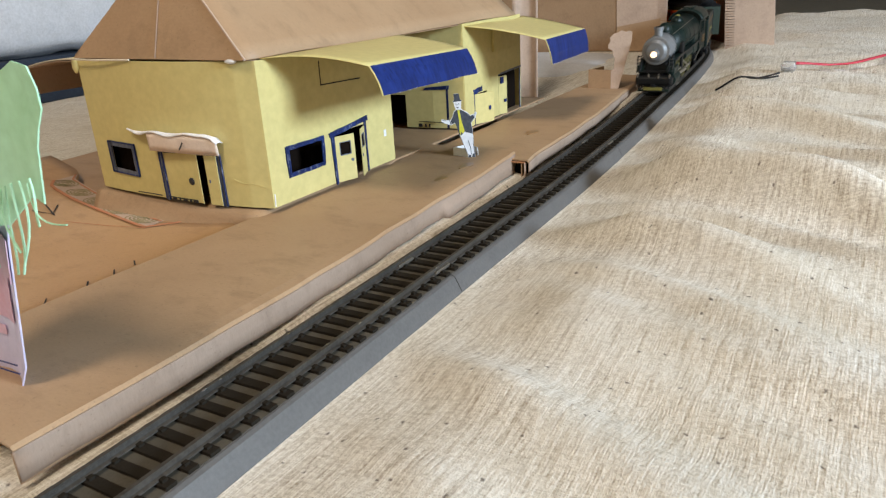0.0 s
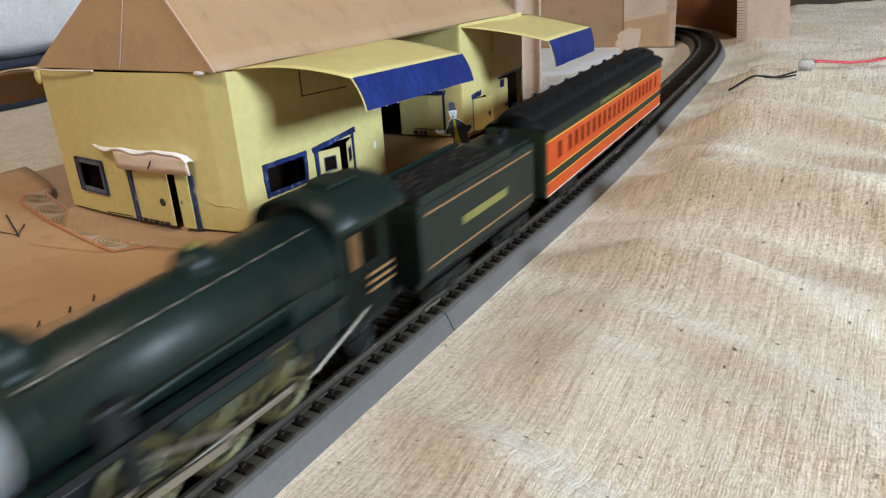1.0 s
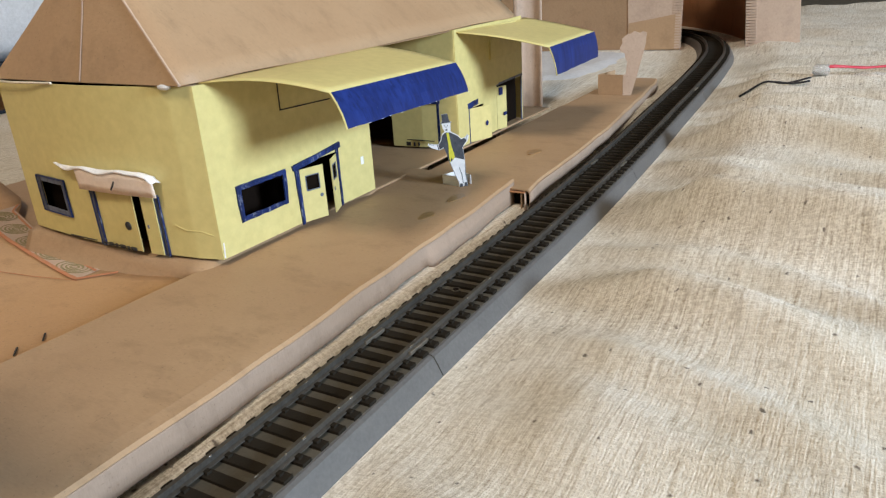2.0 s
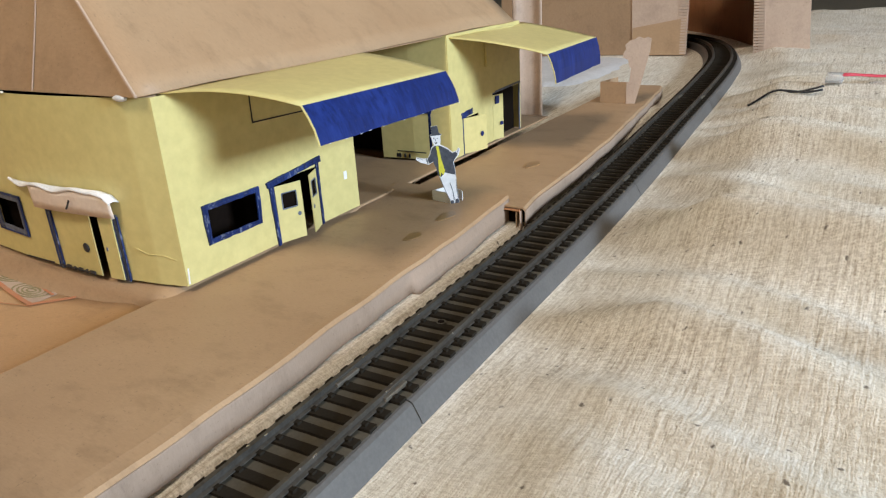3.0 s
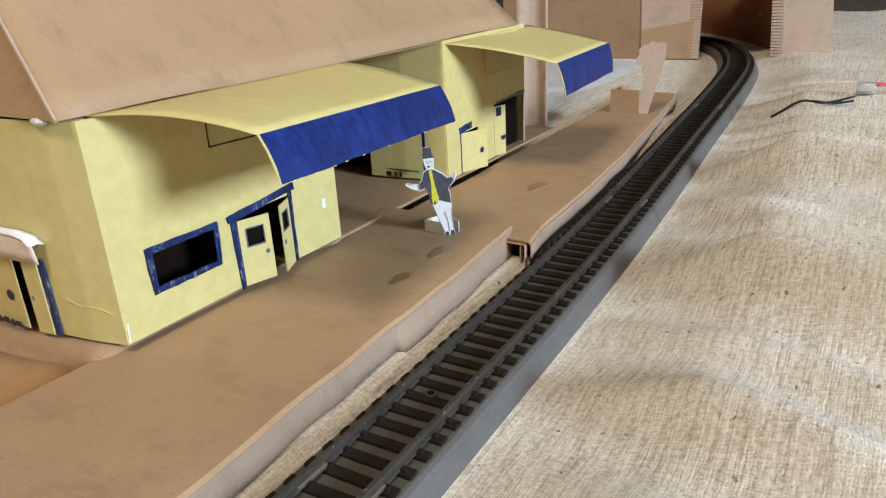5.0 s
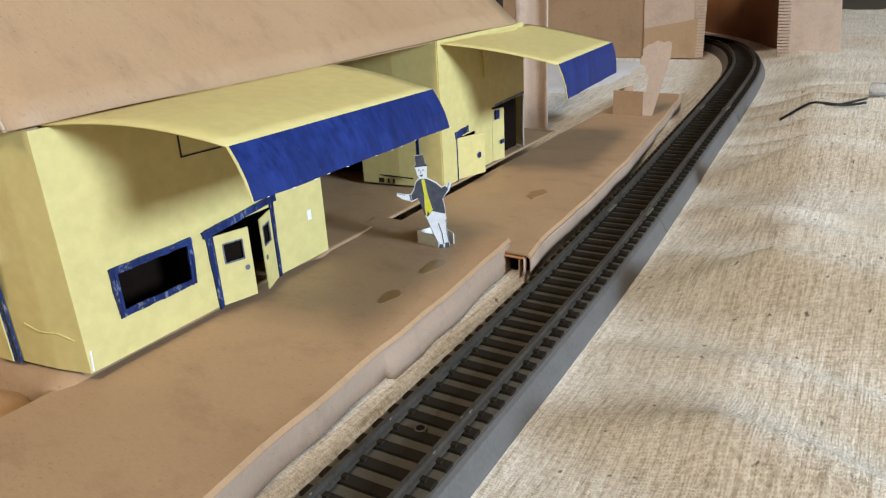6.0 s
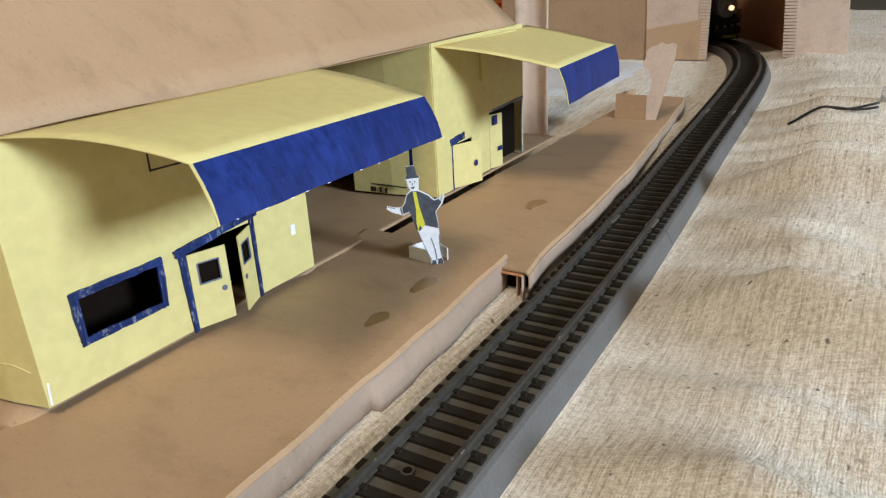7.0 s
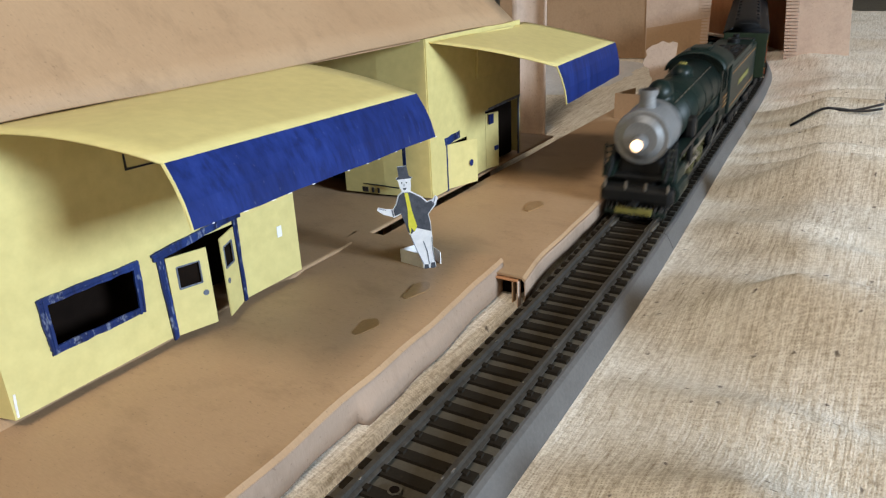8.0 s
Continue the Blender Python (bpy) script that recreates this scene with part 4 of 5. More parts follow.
# ---- tunnel, far cardboard, bedding, loose things ----
def tunnel():
    spot = drawn_in((-60, 752, 0))
    th = thing("cardboard_tunnel", tuple(spot), "tan cardboard box tunnel with a cut portal and pinked edges", "tunnel")

    def near_part(name, bm, mat, parent, label="", smooth=False):
        for v in bm.verts:
            v.co = drawn_in(v.co, 0.868)
        return part(name, bm, mat, parent, label, smooth)

    y, h = 752, 135
    pale = [(-104, y, 0.5), (-168, y - 4, 0.5), (-172, y - 4, h), (-104, y, h)]
    near_part("portal_side", slab(pale, (0, 1, 0), 0, 2.4), KRAFT_PALE, th, "pale board beside the portal")
    near_part("board_patch", slab([(-104.5, y, 0.7), (-167.5, y - 4, 0.7), (-167.5, y - 4, 33), (-104.5, y, 44)], (0, 1, 0), -0.8, -0.2), KRAFT, th, "darker brown patch of board")
    near_part("portal_side", slab([(-22, y, 0.3), (31, y + 6, 4.0), (20, y + 6, h), (-31, y, h)], (0, 1, 0), 0, 2.4), KRAFT_PALE, th, "pale board flap beside the portal")
    near_part("lintel", slab([(-104, y, 86), (-31, y, 82), (-31, y, h), (-104, y, h)], (0, 1, 0), 0, 2.4), KRAFT_PALE, th)
    for x0, lean in ((-104, 0.0), (-25.5, -0.07)):
        for k in range(26):
            z = 2 + 3.2 * k
            x = x0 + lean * z
            near_part("pinked_tooth", box(x - (10 if x0 < -50 else 1.5), x + (1.5 if x0 < -50 else 11), y - 1.2, y - 0.3, z, z + 2.55, 0.3), KRAFT_PALE, th)
    near_part("side_board", slab([(-168, y - 3, 0.5), (-335, y - 30, 0.5), (-335, y - 30, h), (-172, y - 3, h)], (0, 1, 0), 0, 2.4), SHADED_BOARD, th, "brown side board, shade put into its colour")
    # inside: the curved right wall, left wall and top
    inner = [[(-24 - 0.0016 * (yy - y) ** 2 - 0.05 * (yy - y), yy, z) for z in (0.5, 45, 100)] for yy in np.linspace(y + 3, y + 330, 12)]
    near_part("tunnel_wall", sheet(inner, 2), KRAFT_DARK, th, "reddish-brown inner wall", smooth=True)
    inner = [[(-108 - 0.0016 * (yy - y) ** 2 - 0.12 * (yy - y), yy, z) for z in (0.5, 45, 100)] for yy in np.linspace(y + 3, y + 330, 12)]
    near_part("tunnel_wall", sheet(inner, 2), KRAFT_DARK, th, "reddish-brown inner wall", smooth=True)
    near_part("tunnel_roof", box(-420, -30, y + 3, y + 150, 101, 104), KRAFT_DARK, th)
    near_part("tunnel_back", box(-420, -60, y + 332, y + 335, 0, 104), KRAFT_DARK, th)


def column():
    rows = [[(-133 + k * 21, 348 + 7 * math.sin(k * 3.1) + (12 if k > 0.5 else 0) * (k - 0.5), z) for z in np.linspace(0.3, 150, 6)] for k in np.linspace(0, 1, 9)]
    whole("cardboard_strip", sheet(rows, 1.2), KRAFT_PALE, "upright pale cardboard strip behind the station", "cardboard", smooth=True)


def white_cloth():
    grid = []
    for k in np.linspace(0, 1, 20):
        row = []
        for y in np.arange(500, 735, 9.0):
            x = -300 + k * (300 + lerp(y, [(500, -150), (580, -132), (735, -148)]))
            row.append(drawn_in((x, y, lerp(k, [(0, 1.2), (0.86, 1.2), (1, -4.0)]) + lerp(y, [(500, -5), (520, 0), (715, 0), (735, -5)]) + abs(wob(x, y, 0, 34, 3)) + abs(wob(x, y, 3, 13, 1.2)))))
        grid.append(row)
    whole("white_cloth", sheet(grid, 0.5), WHITE_CLOTH, "crumpled white cloth lying beside the track", "cloth", smooth=True)


def bedding():
    th = thing("bedding_stack", (-720, 250, -0.6), "white pillow on a brown and navy box behind the station", "bedding")
    part("navy_base", box(-780, -668, 60, 420, -0.6, 14, 2), NAVY, th, "navy fabric base")
    part("box", box(-778, -671, 62, 418, 14.2, 41, 1.5), SHADED_BOX, th, "brown cardboard box, darkened as if shaded")
    part("navy_band", box(-784, -664, 56, 424, 41.2, 49, 2.5), NAVY, th, "navy fabric band")
    bm = ball((0, 0, 0), 1, u=48, v=24)
    for v in bm.verts:
        p = v.co.copy()
        s = lambda a: math.copysign(abs(a) ** 0.6, a)
        w = wob(p.x * 3, p.y * 6, p.z * 3, 1, 0.05) + 0.03 * math.sin(p.y * 26 + p.z * 5)
        v.co = Vector((-726 + (60 + 60 * w) * s(p.x), 240 + 190 * s(p.y), 100 + (51 + 50 * w) * s(p.z)))
    part("pillow", bm, WHITE_CLOTH, th, "white cotton pillow with soft folds", smooth=True)


def paper_tree():
    """A paper tree on the platform's near end: lilac foot, pink trunk, green fringed crown."""
    th = thing("paper_tree", (-45, -155, 15.6), "paper tree with green fringed crown and lilac crayoned trunk", "paper tree")
    trunk = [[(lerp(z, [(15, -64), (60, -60), (70, -56)]) + k * lerp(z, [(15, 25), (19, 29), (60, 36)]), -155 + 5 * math.sin(k * 3), z) for z in np.linspace(15.4, 66, 8)] for k in np.linspace(0, 1, 7)]
    part("trunk", sheet(trunk, 0.4), LILAC, th, "lilac paper trunk")
    for z0, z1, k0, k1 in ((34, 52, 0.35, 0.8), (48, 60, 0.55, 1.0), (28, 31, 0.2, 0.55)):
        g = [[(lerp(z, [(15, -64), (60, -60), (70, -56)]) + k * lerp(z, [(15, 25), (19, 29), (60, 36)]), -155.6 + 5 * math.sin(k * 3) * 0.98, z) for z in np.linspace(z0, z1, 3)] for k in np.linspace(k0, k1, 4)]
        part("crayon_patch", sheet(g, 0.2), PINK, th, "pink crayon patch")
    for z in (20, 22.5):
        part("pen_line", cord([(-62, -155.6, z + 1), (-48, -155.2, z), (-36, -155, z + 0.6)], 0.2, seg=5), BLUE, th, "thin blue line")
    crown = []
    for k in np.linspace(0, 1, 13):
        lo = lerp(k, [(0, 50), (0.6, 60), (0.85, 70), (1, 74)]) + 2 * math.sin(k * 30)
        hi = lerp(k, [(0, 103), (0.7, 101.5), (0.8, 98.5), (0.9, 102), (1, 101)])
        crown.append([(-66 + k * (66 + lerp(z, [(70, -1.5), (86, 2.0), (94, 7.5), (97, 6.5), (102, 4.5)])), -156.5 + 1.5 * math.sin(k * 9), z) for z in np.linspace(lo, hi, 8)])
    part("crown", sheet(crown, 0.35), GREEN_TINT, th, "green paper crown")
    random.seed(5)
    for k in range(14):
        x, z = -44 + 3.2 * k, lerp(k, [(0, 66), (13, 78)])
        pts = []
        length = random.uniform(10, 24)
        curl = random.uniform(-5, 5)
        for j in range(7):
            u = j / 6
            pts.append((x + curl * u * u + 1.2 * math.sin(4 * u + k), -157.2 - 1.5 * u, z - length * u))
        part("frond", cord(pts, 0.3, seg=5), GREEN_TINT, th)
    pts = [(-2.4 + 1.0 * u + 12.5 * u ** 3, -157.6 - 1.5 * u, 77 - 15.5 * u + 8.5 * u ** 2.6) for u in np.linspace(0, 1, 12)]
    part("frond", cord(pts, 0.2, seg=5), GREEN_TINT, th)


def figure_cutout():
    """A flat paper cut-out on a folded strip, in plain shapes: one mesh."""
    o = Vector((-43.2, 106, 16.2))
    ax, up = Vector((0.80, 0.60, 0)), Vector((0, 0, 1))
    nrm = Vector((0.60, -0.80, 0))
    bm = bmesh.new()
    P = lambda u, v: o + ax * (u * 0.94 - 0.05 * v) + up * (v * 0.9)

    def patch(pts, d0, d1, mat):
        slab([P(u, v) for u, v in pts], nrm, d0, d1, bm, mat)

    def line(pts, w, mat=3):
        for (a, b), (c, d) in zip(pts, pts[1:]):
            k = w / max(0.01, math.hypot(c - a, d - b))
            ox, oy = -(d - b) * k, (c - a) * k
            patch([(a - ox, b - oy), (c - ox, d - oy), (c + ox, d + oy), (a + ox, b + oy)], 0.0, 0.12, mat)

    # white paper outline, then crayoned jacket, waistcoat, hat and shoes
    patch([(-1.6, 0), (0.6, 0.2), (2.9, 0.8), (2.8, 3), (2.5, 8), (2.7, 13), (2.6, 19), (2.2, 22), (3.6, 23.6), (5.0, 25.2), (6.0, 28.0), (5.2, 28.9), (4.0, 27.4), (2.2, 26.8), (0.4, 28.8), (-1.8, 30.2), (-3.0, 31), (-2.7, 33), (-2.6, 35.2), (-1.9, 36.0), (-3.2, 36.6), (-3.6, 40.4), (-6.7, 40.2), (-6.6, 36.6), (-7.6, 35.8), (-6.9, 35), (-6.6, 32.6), (-6.0, 31), (-7.4, 29.8), (-8.6, 26.5), (-9.8, 24.6), (-12.2, 24.8), (-14.9, 25.6), (-15.2, 24.4), (-13.4, 22.9), (-9.6, 21.4), (-7.2, 22.6), (-6.0, 18.5), (-5.2, 14.6), (-3.4, 8), (-1.6, 3)], -0.3, 0.0, 0)
    patch([(-5.6, 15.6), (-4.4, 14.8), (-2.4, 17.0), (2.5, 15.4), (2.4, 19), (2.0, 22), (3.3, 23.8), (4.6, 25.6), (3.6, 27.0), (2.0, 26.4), (0.2, 28.4), (-2.0, 29.8), (-3.4, 30.6), (-5.8, 30.6), (-7.2, 29.4), (-8.3, 26.2), (-9.6, 24.4), (-9.4, 22.0), (-7.3, 22.9), (-6.2, 19)], 0.0, 0.18, 1)
    patch([(-5.2, 30.4), (-4.0, 30.4), (-3.4, 24), (-2.2, 17.6), (-3.3, 15.6), (-4.2, 17.2), (-4.8, 14.6), (-5.2, 18), (-4.8, 24)], 0.18, 0.28, 2)
    patch([(-7.5, 35.5), (-2.0, 35.8), (-3.1, 36.8), (-3.5, 40.3), (-6.6, 40.1), (-6.5, 36.6)], 0.0, 0.2, 1)
    line([(-6.5, 37.2), (-3.2, 37.4)], 0.22, 0)
    patch([(-1.5, 0.1), (0.4, 0.3), (0.3, 2.2), (-1.0, 2.4)], 0.0, 0.15, 1)
    patch([(0.9, 0.5), (2.8, 0.9), (2.6, 3.0), (1.3, 2.8)], 0.0, 0.15, 1)
    for u in (-5.7, -4.1):
        patch([(u - 0.22, 34.0), (u + 0.22, 34.0), (u + 0.22, 34.5), (u - 0.22, 34.5)], 0.0, 0.12, 1)
    patch([(-5.6, 32.2), (-4.3, 32.4), (-4.6, 31.6), (-5.3, 31.6)], 0.0, 0.12, 1)
    line([(-4.9, 33.9), (-5.1, 32.9)], 0.12)
    line([(0.6, 2.4), (0.4, 7), (-0.6, 11.5)], 0.16)
    line([(-1.4, 2.6), (-3.2, 8), (-5.0, 14.4)], 0.1)
    line([(2.7, 3.2), (2.3, 8), (2.5, 13)], 0.1)
    line([(-10.2, 24.4), (-9.9, 21.9)], 0.2)
    line([(-14.6, 25.2), (-12.2, 24.4)], 0.1)
    line([(4.2, 25.6), (5.2, 28.4)], 0.1)
    # folded paper strip that holds it up
    foot = [P(-1.4, 0), P(-1.4, 0) + Vector((-10.4, 1.2, 0)), P(-1.4, 0) + Vector((-6.0, 11, 0)), P(2.4, 0) + Vector((0.6, 3, 0))]
    sheet([[p, p + Vector((0, 0, 5.4))] for p in foot], 0.3, bm, 0)
    whole("paper_figure", bm, [WHITE, JACKET, YELLOW_PEN, GREYBLUE], "white paper cut-out figure with dark crayoned jacket on the platform", "cut-out")


def ragged_cutout():
    bm = bmesh.new()
    n = Vector((0.25, -1, 0.0)).normalized()
    o, ax, up = Vector((-47.5, 364, 14.9)), Vector((0.97, 0.24, 0)), Vector((0.09, 0.1, 0.99))
    pts = [(-2, 0), (4.5, 0), (7, 18), (9.5, 38), (9, 46), (6, 47.2), (4, 46), (0, 47.5), (-3, 45.5), (-5.5, 45), (-8.5, 42), (-7.5, 39), (-9, 36), (-8.5, 33), (-5, 31.5), (-3.6, 27), (-2, 25.5), (-2, 15)]
    slab([o + ax * u + up * v for u, v in pts], n, -0.4, 0.4, bm, 0)
    sheet([[p, p + Vector((0, 0, 15.5))] for p in (o + ax * -2, o + ax * -22 + Vector((0, 4, 0)), o + Vector((-16, 22, 0)))], 0.5, bm, 1)
    sheet([[o + ax * -2 + Vector((0, 0.5, 0)) + Vector((0, 0, z)), o + ax * 4 + Vector((0, 0.5, z))] for z in (0, 15.5)], 0.5, bm, 0)
    whole("ragged_cutout", bm, [KRAFT_PALE, KRAFT], "blank back of a ragged paper cut-out with folded foot", "cut-out")


def wires():
    th = thing("wire_connector", (72, 445, 6), "black and red wires joined in a clear plug on cloth", "wire")
    z = lambda x, y: cloth_height(x, y) + 1.2
    for k in (0, 1):
        pts = []
        for u in np.linspace(0, 1, 16):
            x = 26 + 48 * u
            y = 420 + 16 * u + (2.2 + 7 * (u - 0.55)) * (k - 0.5) * (u > 0.5) + 2 * math.sin(u * 4)
            pts.append(drawn_in((x, y, z(x, y) + (2.5 * u))))
        part("black_wire", cord(pts, 0.8), BLACK_WIRE, th, "black insulated wire", smooth=True)
    plug = drawn_in((80, 446, z(80, 446)))
    part("plug", box(plug.x - 6, plug.x + 5, plug.y - 5, plug.y + 6, plug.z - 1.2, plug.z + 5.4, 1.6), PLASTIC, th, "clear plastic plug", smooth=True)
    for k in (0, 1):
        us = np.linspace(0, 1, 30)
        way = [(84 + 120 * u, 447 + 190 * u + (8 - 5 * u + 1.5 * math.sin(5 * u)) * (k - 0.5) - 14 * math.sin(3 * u)) for u in us]
        high = [max(z(x + a, y + b) for a in (-6, 0, 6) for b in (-18, -9, 0)) for x, y in way]
        high = [max(high[max(0, i - 3) : i + 4]) for i in range(30)]
        high = [sum(high[max(0, i - 4) : i + 5]) / len(high[max(0, i - 4) : i + 5]) for i in range(30)]
        pts = [drawn_in((x, y, h + 0.8 + lerp(u, [(0, 3.0), (0.2, 0.0)]))) for u, (x, y), h in zip(us, way, high)]
        part("red_wire", cord(pts, 0.9), RED, th, "red insulated wire", smooth=True)


# ---- train; forward is -y, y counts back from the vehicle's front, heights from the ground ----
def wheel(parent, x, y, r, spokes, name="wheel", mat=BRASSY):
    k = 1 if x > 0 else -1
    z = 9.9 + r
    w = part(name, tube((x - 0.2 * k, y, z), (x + 1.0 * k, y, z), r, seg=28), BLACK, parent, smooth=False)
    axle = Vector((x, y, z)) * K
    w.data.transform(Matrix.Translation(-axle))
    w.location = axle
    bm = bmesh.new()
    tube((x + 0.6 * k, y, z), (x + 1.7 * k, y, z), r * 0.26, seg=12, bm=bm)
    for i in range(spokes):
        a = 2 * math.pi * i / spokes
        c = [(x + 1.3 * k, y + math.cos(a) * q, z + math.sin(a) * q) for q in (r * 0.2, r * 0.88)]
        cord(c, r * 0.055, bm=bm, seg=5)
    part("spokes", bm, mat, w)
    ring = [(x + 1.1 * k, y + math.cos(a) * r * 0.9, z + math.sin(a) * r * 0.9) for a in np.linspace(0, 2 * math.pi, 29)]
    part("rim", cord(ring, r * 0.1, seg=6), mat, w)
    return w


def truck(parent, y, half=11.5, r=4.6):
    t = part("truck_frame", box(-half + 0.2, half - 0.2, y - 2.5, y + 2.5, 13.5, 18, 0.5), BLACK, parent)
    for k in (-1, 1):
        part("side_frame", box(k * half - 0.9, k * half + 0.9, y - 13, y + 13, 13.4, 17.6, 0.6), BLACK, t)
        part("spring", box(k * half - 1.4, k * half + 1.4, y - 3, y + 3, 11.6, 15, 0.5), BLACK, t)
        for dy in (-9, 9):
            part("wheel", tube((k * 7.0, y + dy, 9.9 + r), (k * 8.6, y + dy, 9.9 + r), r, seg=20), BLACK, t)
            part("axle_box", box(k * (half + 0.4) - 1.0, k * (half + 0.4) + 1.0, y + dy - 1.7, y + dy + 1.7, 12.8, 16.4, 0.4), BLACK, t)
    return t


def locomotive():
    th = thing("steam_locomotive", (0, 0, 0), "dark green model steam locomotive with silver smokebox and lit headlamp", "locomotive", "train")
    zc, R = 42.8, 11.0
    part("frame", box(-6, 6, 14, 156, 15, 27, 0.6), BLACK, th)
    # pilot: sloping slatted cowcatcher, beam, steps
    for i in range(13):
        x = -12 + 2 * i
        sweep_y = 0.6 + abs(x) * 0.28
        part("pilot_slat", cord([(x, 14, 17.5), (x, sweep_y + 6.5, 11.2)], 0.75, seg=5), BLACK, th)
    part("pilot_bar", box(-12.5, 12.5, 9.2, 12, 11.0, 13.0, 0.5), GREEN, th)
    part("pilot_bar", box(-15, 15, 9.4, 16, 15.6, 23.6, 2.2), BLACK, th, "rounded black pilot beam")
    for k in (-1, 1):
        for x in (11.2, 14.2):
            part("step_rail", cord([(k * x, 12.5, 26.5), (k * x, 14.5, 39.5)], 0.5, seg=5), BLACK, th)
        for i in range(5):
            part("rung", cord([(k * 11.2, 12.6 + 0.4 * i, 28.5 + 2.5 * i), (k * 14.2, 12.6 + 0.4 * i, 28.5 + 2.5 * i)], 0.42, seg=5), GREEN, th)
    part("gold_plate", box(-7.5, 7.5, 7.4, 8.4, 12.4, 15.0, 0.3), GOLD, th, "worn gold lettering, unreadable")
    part("coupler", box(-1.6, 1.6, 6, 11, 15.5, 17.5, 0.6), BLACK, th)
    for x in (-12.8, -4, 4, 12.8):
        part("bracket", box(x - 0.5, x + 0.5, 9.2, 10.4, 22.2, 25.4, 0.2), STEEL, th)
    part("pilot_deck", box(-13, 13, 13, 26, 25.5, 27.3, 0.5), BLACK, th)
    for k in (-1, 1):
        part("brace", cord([(k * 11.5, 8, 27), (k * 11.8, 26, 38.5)], 0.9), BLACK, th)
        part("front_step", sheet([[(k * 9.5, 10, 27.3), (k * 14.2, 10, 27.3)], [(k * 9.5, 24, 33.5), (k * 14.2, 24, 33.5)]], 0.9), GREEN, th)
        part("cylinder", tube((k * 11.2, 17, 19.2), (k * 11.2, 37, 19.2), 5.0, seg=20, bev=0.7), GREEN, th, smooth=False)
        part("valve_chest", box(k * 11.2 - 3.4, k * 11.2 + 3.4, 18, 36, 23, 29, 1.2), GREEN, th)
        part("running_board", box(k * 9 - (0 if k > 0 else 5.2), k * 9 + (5.2 if k > 0 else 0), 24, 124, 33.4, 34.9, 0.3), GREEN, th)
        part("board_edge", box(k * 14.2 - 0.2, k * 14.2 + 0.2, 24, 124, 33.2, 35.0), BLACK, th)
        part("air_tank", tube((k * 11.3, 66, 30), (k * 11.3, 96, 30), 3.0, seg=16, bev=0.8), GREEN, th)
        part("air_pump", box(k * 12.2 - 2.2, k * 12.2 + 2.2, 50, 57, 34.8, 44, 1.2), BLACK, th)
    part("saddle", box(-9, 9, 16, 34, 26, 34, 1.5), BLACK, th)
    # smokebox with door, headlamp and chimney
    sb = part("smokebox", tube((0, 14.5, zc), (0, 36, zc), R + 0.3, seg=40, bev=0.8), SILVER, th, "silver-grey smokebox", smooth=False)
    part("smokebox_door", tube((0, 12.6, zc), (0, 14.8, zc), R * 0.62, R * 0.86, seg=36), SILVER, sb)
    part("band", tube((0, 33.5, zc), (0, 35.0, zc), R + 0.75, seg=40), SILVER, sb)
    part("headlamp_body", tube((0, 7.4, zc - 1.5), (0, 13.5, zc - 1.5), 3.0, 3.4, seg=20, bev=0.4), SILVER, sb)
    part("headlamp_glass", tube((0, 6.9, zc - 1.5), (0, 7.7, zc - 1.5), 2.35, seg=20), LAMP, sb, "glowing warm headlamp")
    bm = tube((0, 22, zc + 9), (0, 22, zc + 16.5), 3.5, 3.2, seg=22)
    tube((0, 22, zc + 16), (0, 22, zc + 18), 3.9, 3.9, seg=22, bm=bm)
    tube((0, 22, zc + 17.8), (0, 22, zc + 18.2), 2.7, 2.7, seg=22, bm=bm, mat=1)
    part("chimney", bm, [SILVER, BLACK], sb, "silver chimney")
    # boiler in a taper, with bands, domes and rails
    bo = part("boiler", tube((0, 36, zc), (0, 127, zc + 1.8), R, R + 2.4, seg=44), GREEN, th, "dark green boiler barrel", smooth=True)
    for y in (40, 56, 72, 88, 104, 119):
        u = (y - 36) / 91
        part("boiler_band", tube((0, y - 0.5, zc + 1.6 * u), (0, y + 0.5, zc + 1.6 * u), R + 2.4 * u + 0.25, seg=44), GREEN, bo)
    dome = ball((0, 44, zc + R + 1.5), 5.6, 1, 1.15, 1.05)
    tube((0, 44, zc + R - 3), (0, 44, zc + R + 1.5), 6.4, 5.6, seg=20, bm=dome)
    part("sand_dome", dome, GREEN, bo, smooth=True)
    dome = ball((0, 90, zc + R + 2.6), 5.2, 1, 1.2, 0.85)
    tube((0, 90, zc + R - 3), (0, 90, zc + R + 2.6), 6.4, 5.4, seg=20, bm=dome)
    part("steam_dome", dome, GREEN, bo, smooth=True)
    part("whistle", ball((0, 90, zc + R + 7.0), 1.6, 1.4, 1.2, 0.5), GOLD, bo, "gold spot on the dome")
    for k in (-1, 1):
        for i in range(10):
            y = 42 + 8 * i
            u = (y - 36) / 91
            rr, a = R + 2.4 * u + 0.7, math.radians(52)
            part("rail_segment", cord([(k * rr * math.cos(a), y, zc + 1.6 * u + rr * math.sin(a)), (k * rr * math.cos(a), y + 4.6, zc + 1.6 * u + rr * math.sin(a))], 0.35, seg=5), STEEL, bo, "worn bright handrail")
        part("feed_pipe", cord([(k * 13.0, 52, 40), (k * 13.8, 70, 41.2), (k * 14.6, 108, 42.4)], 0.6), GREEN, bo)
        part("pipe", cord([(k * 13.4, 108, 19), (k * 13.8, 126, 24.5), (k * 13.9, 134, 27)], 0.5), STEEL, th, "bright diagonal pipe")
    # firebox and cab
    part("firebox", box(-12.5, 12.5, 106, 127, 24, 44, 2.0), GREEN, th)
    cab = thing_cab(th)
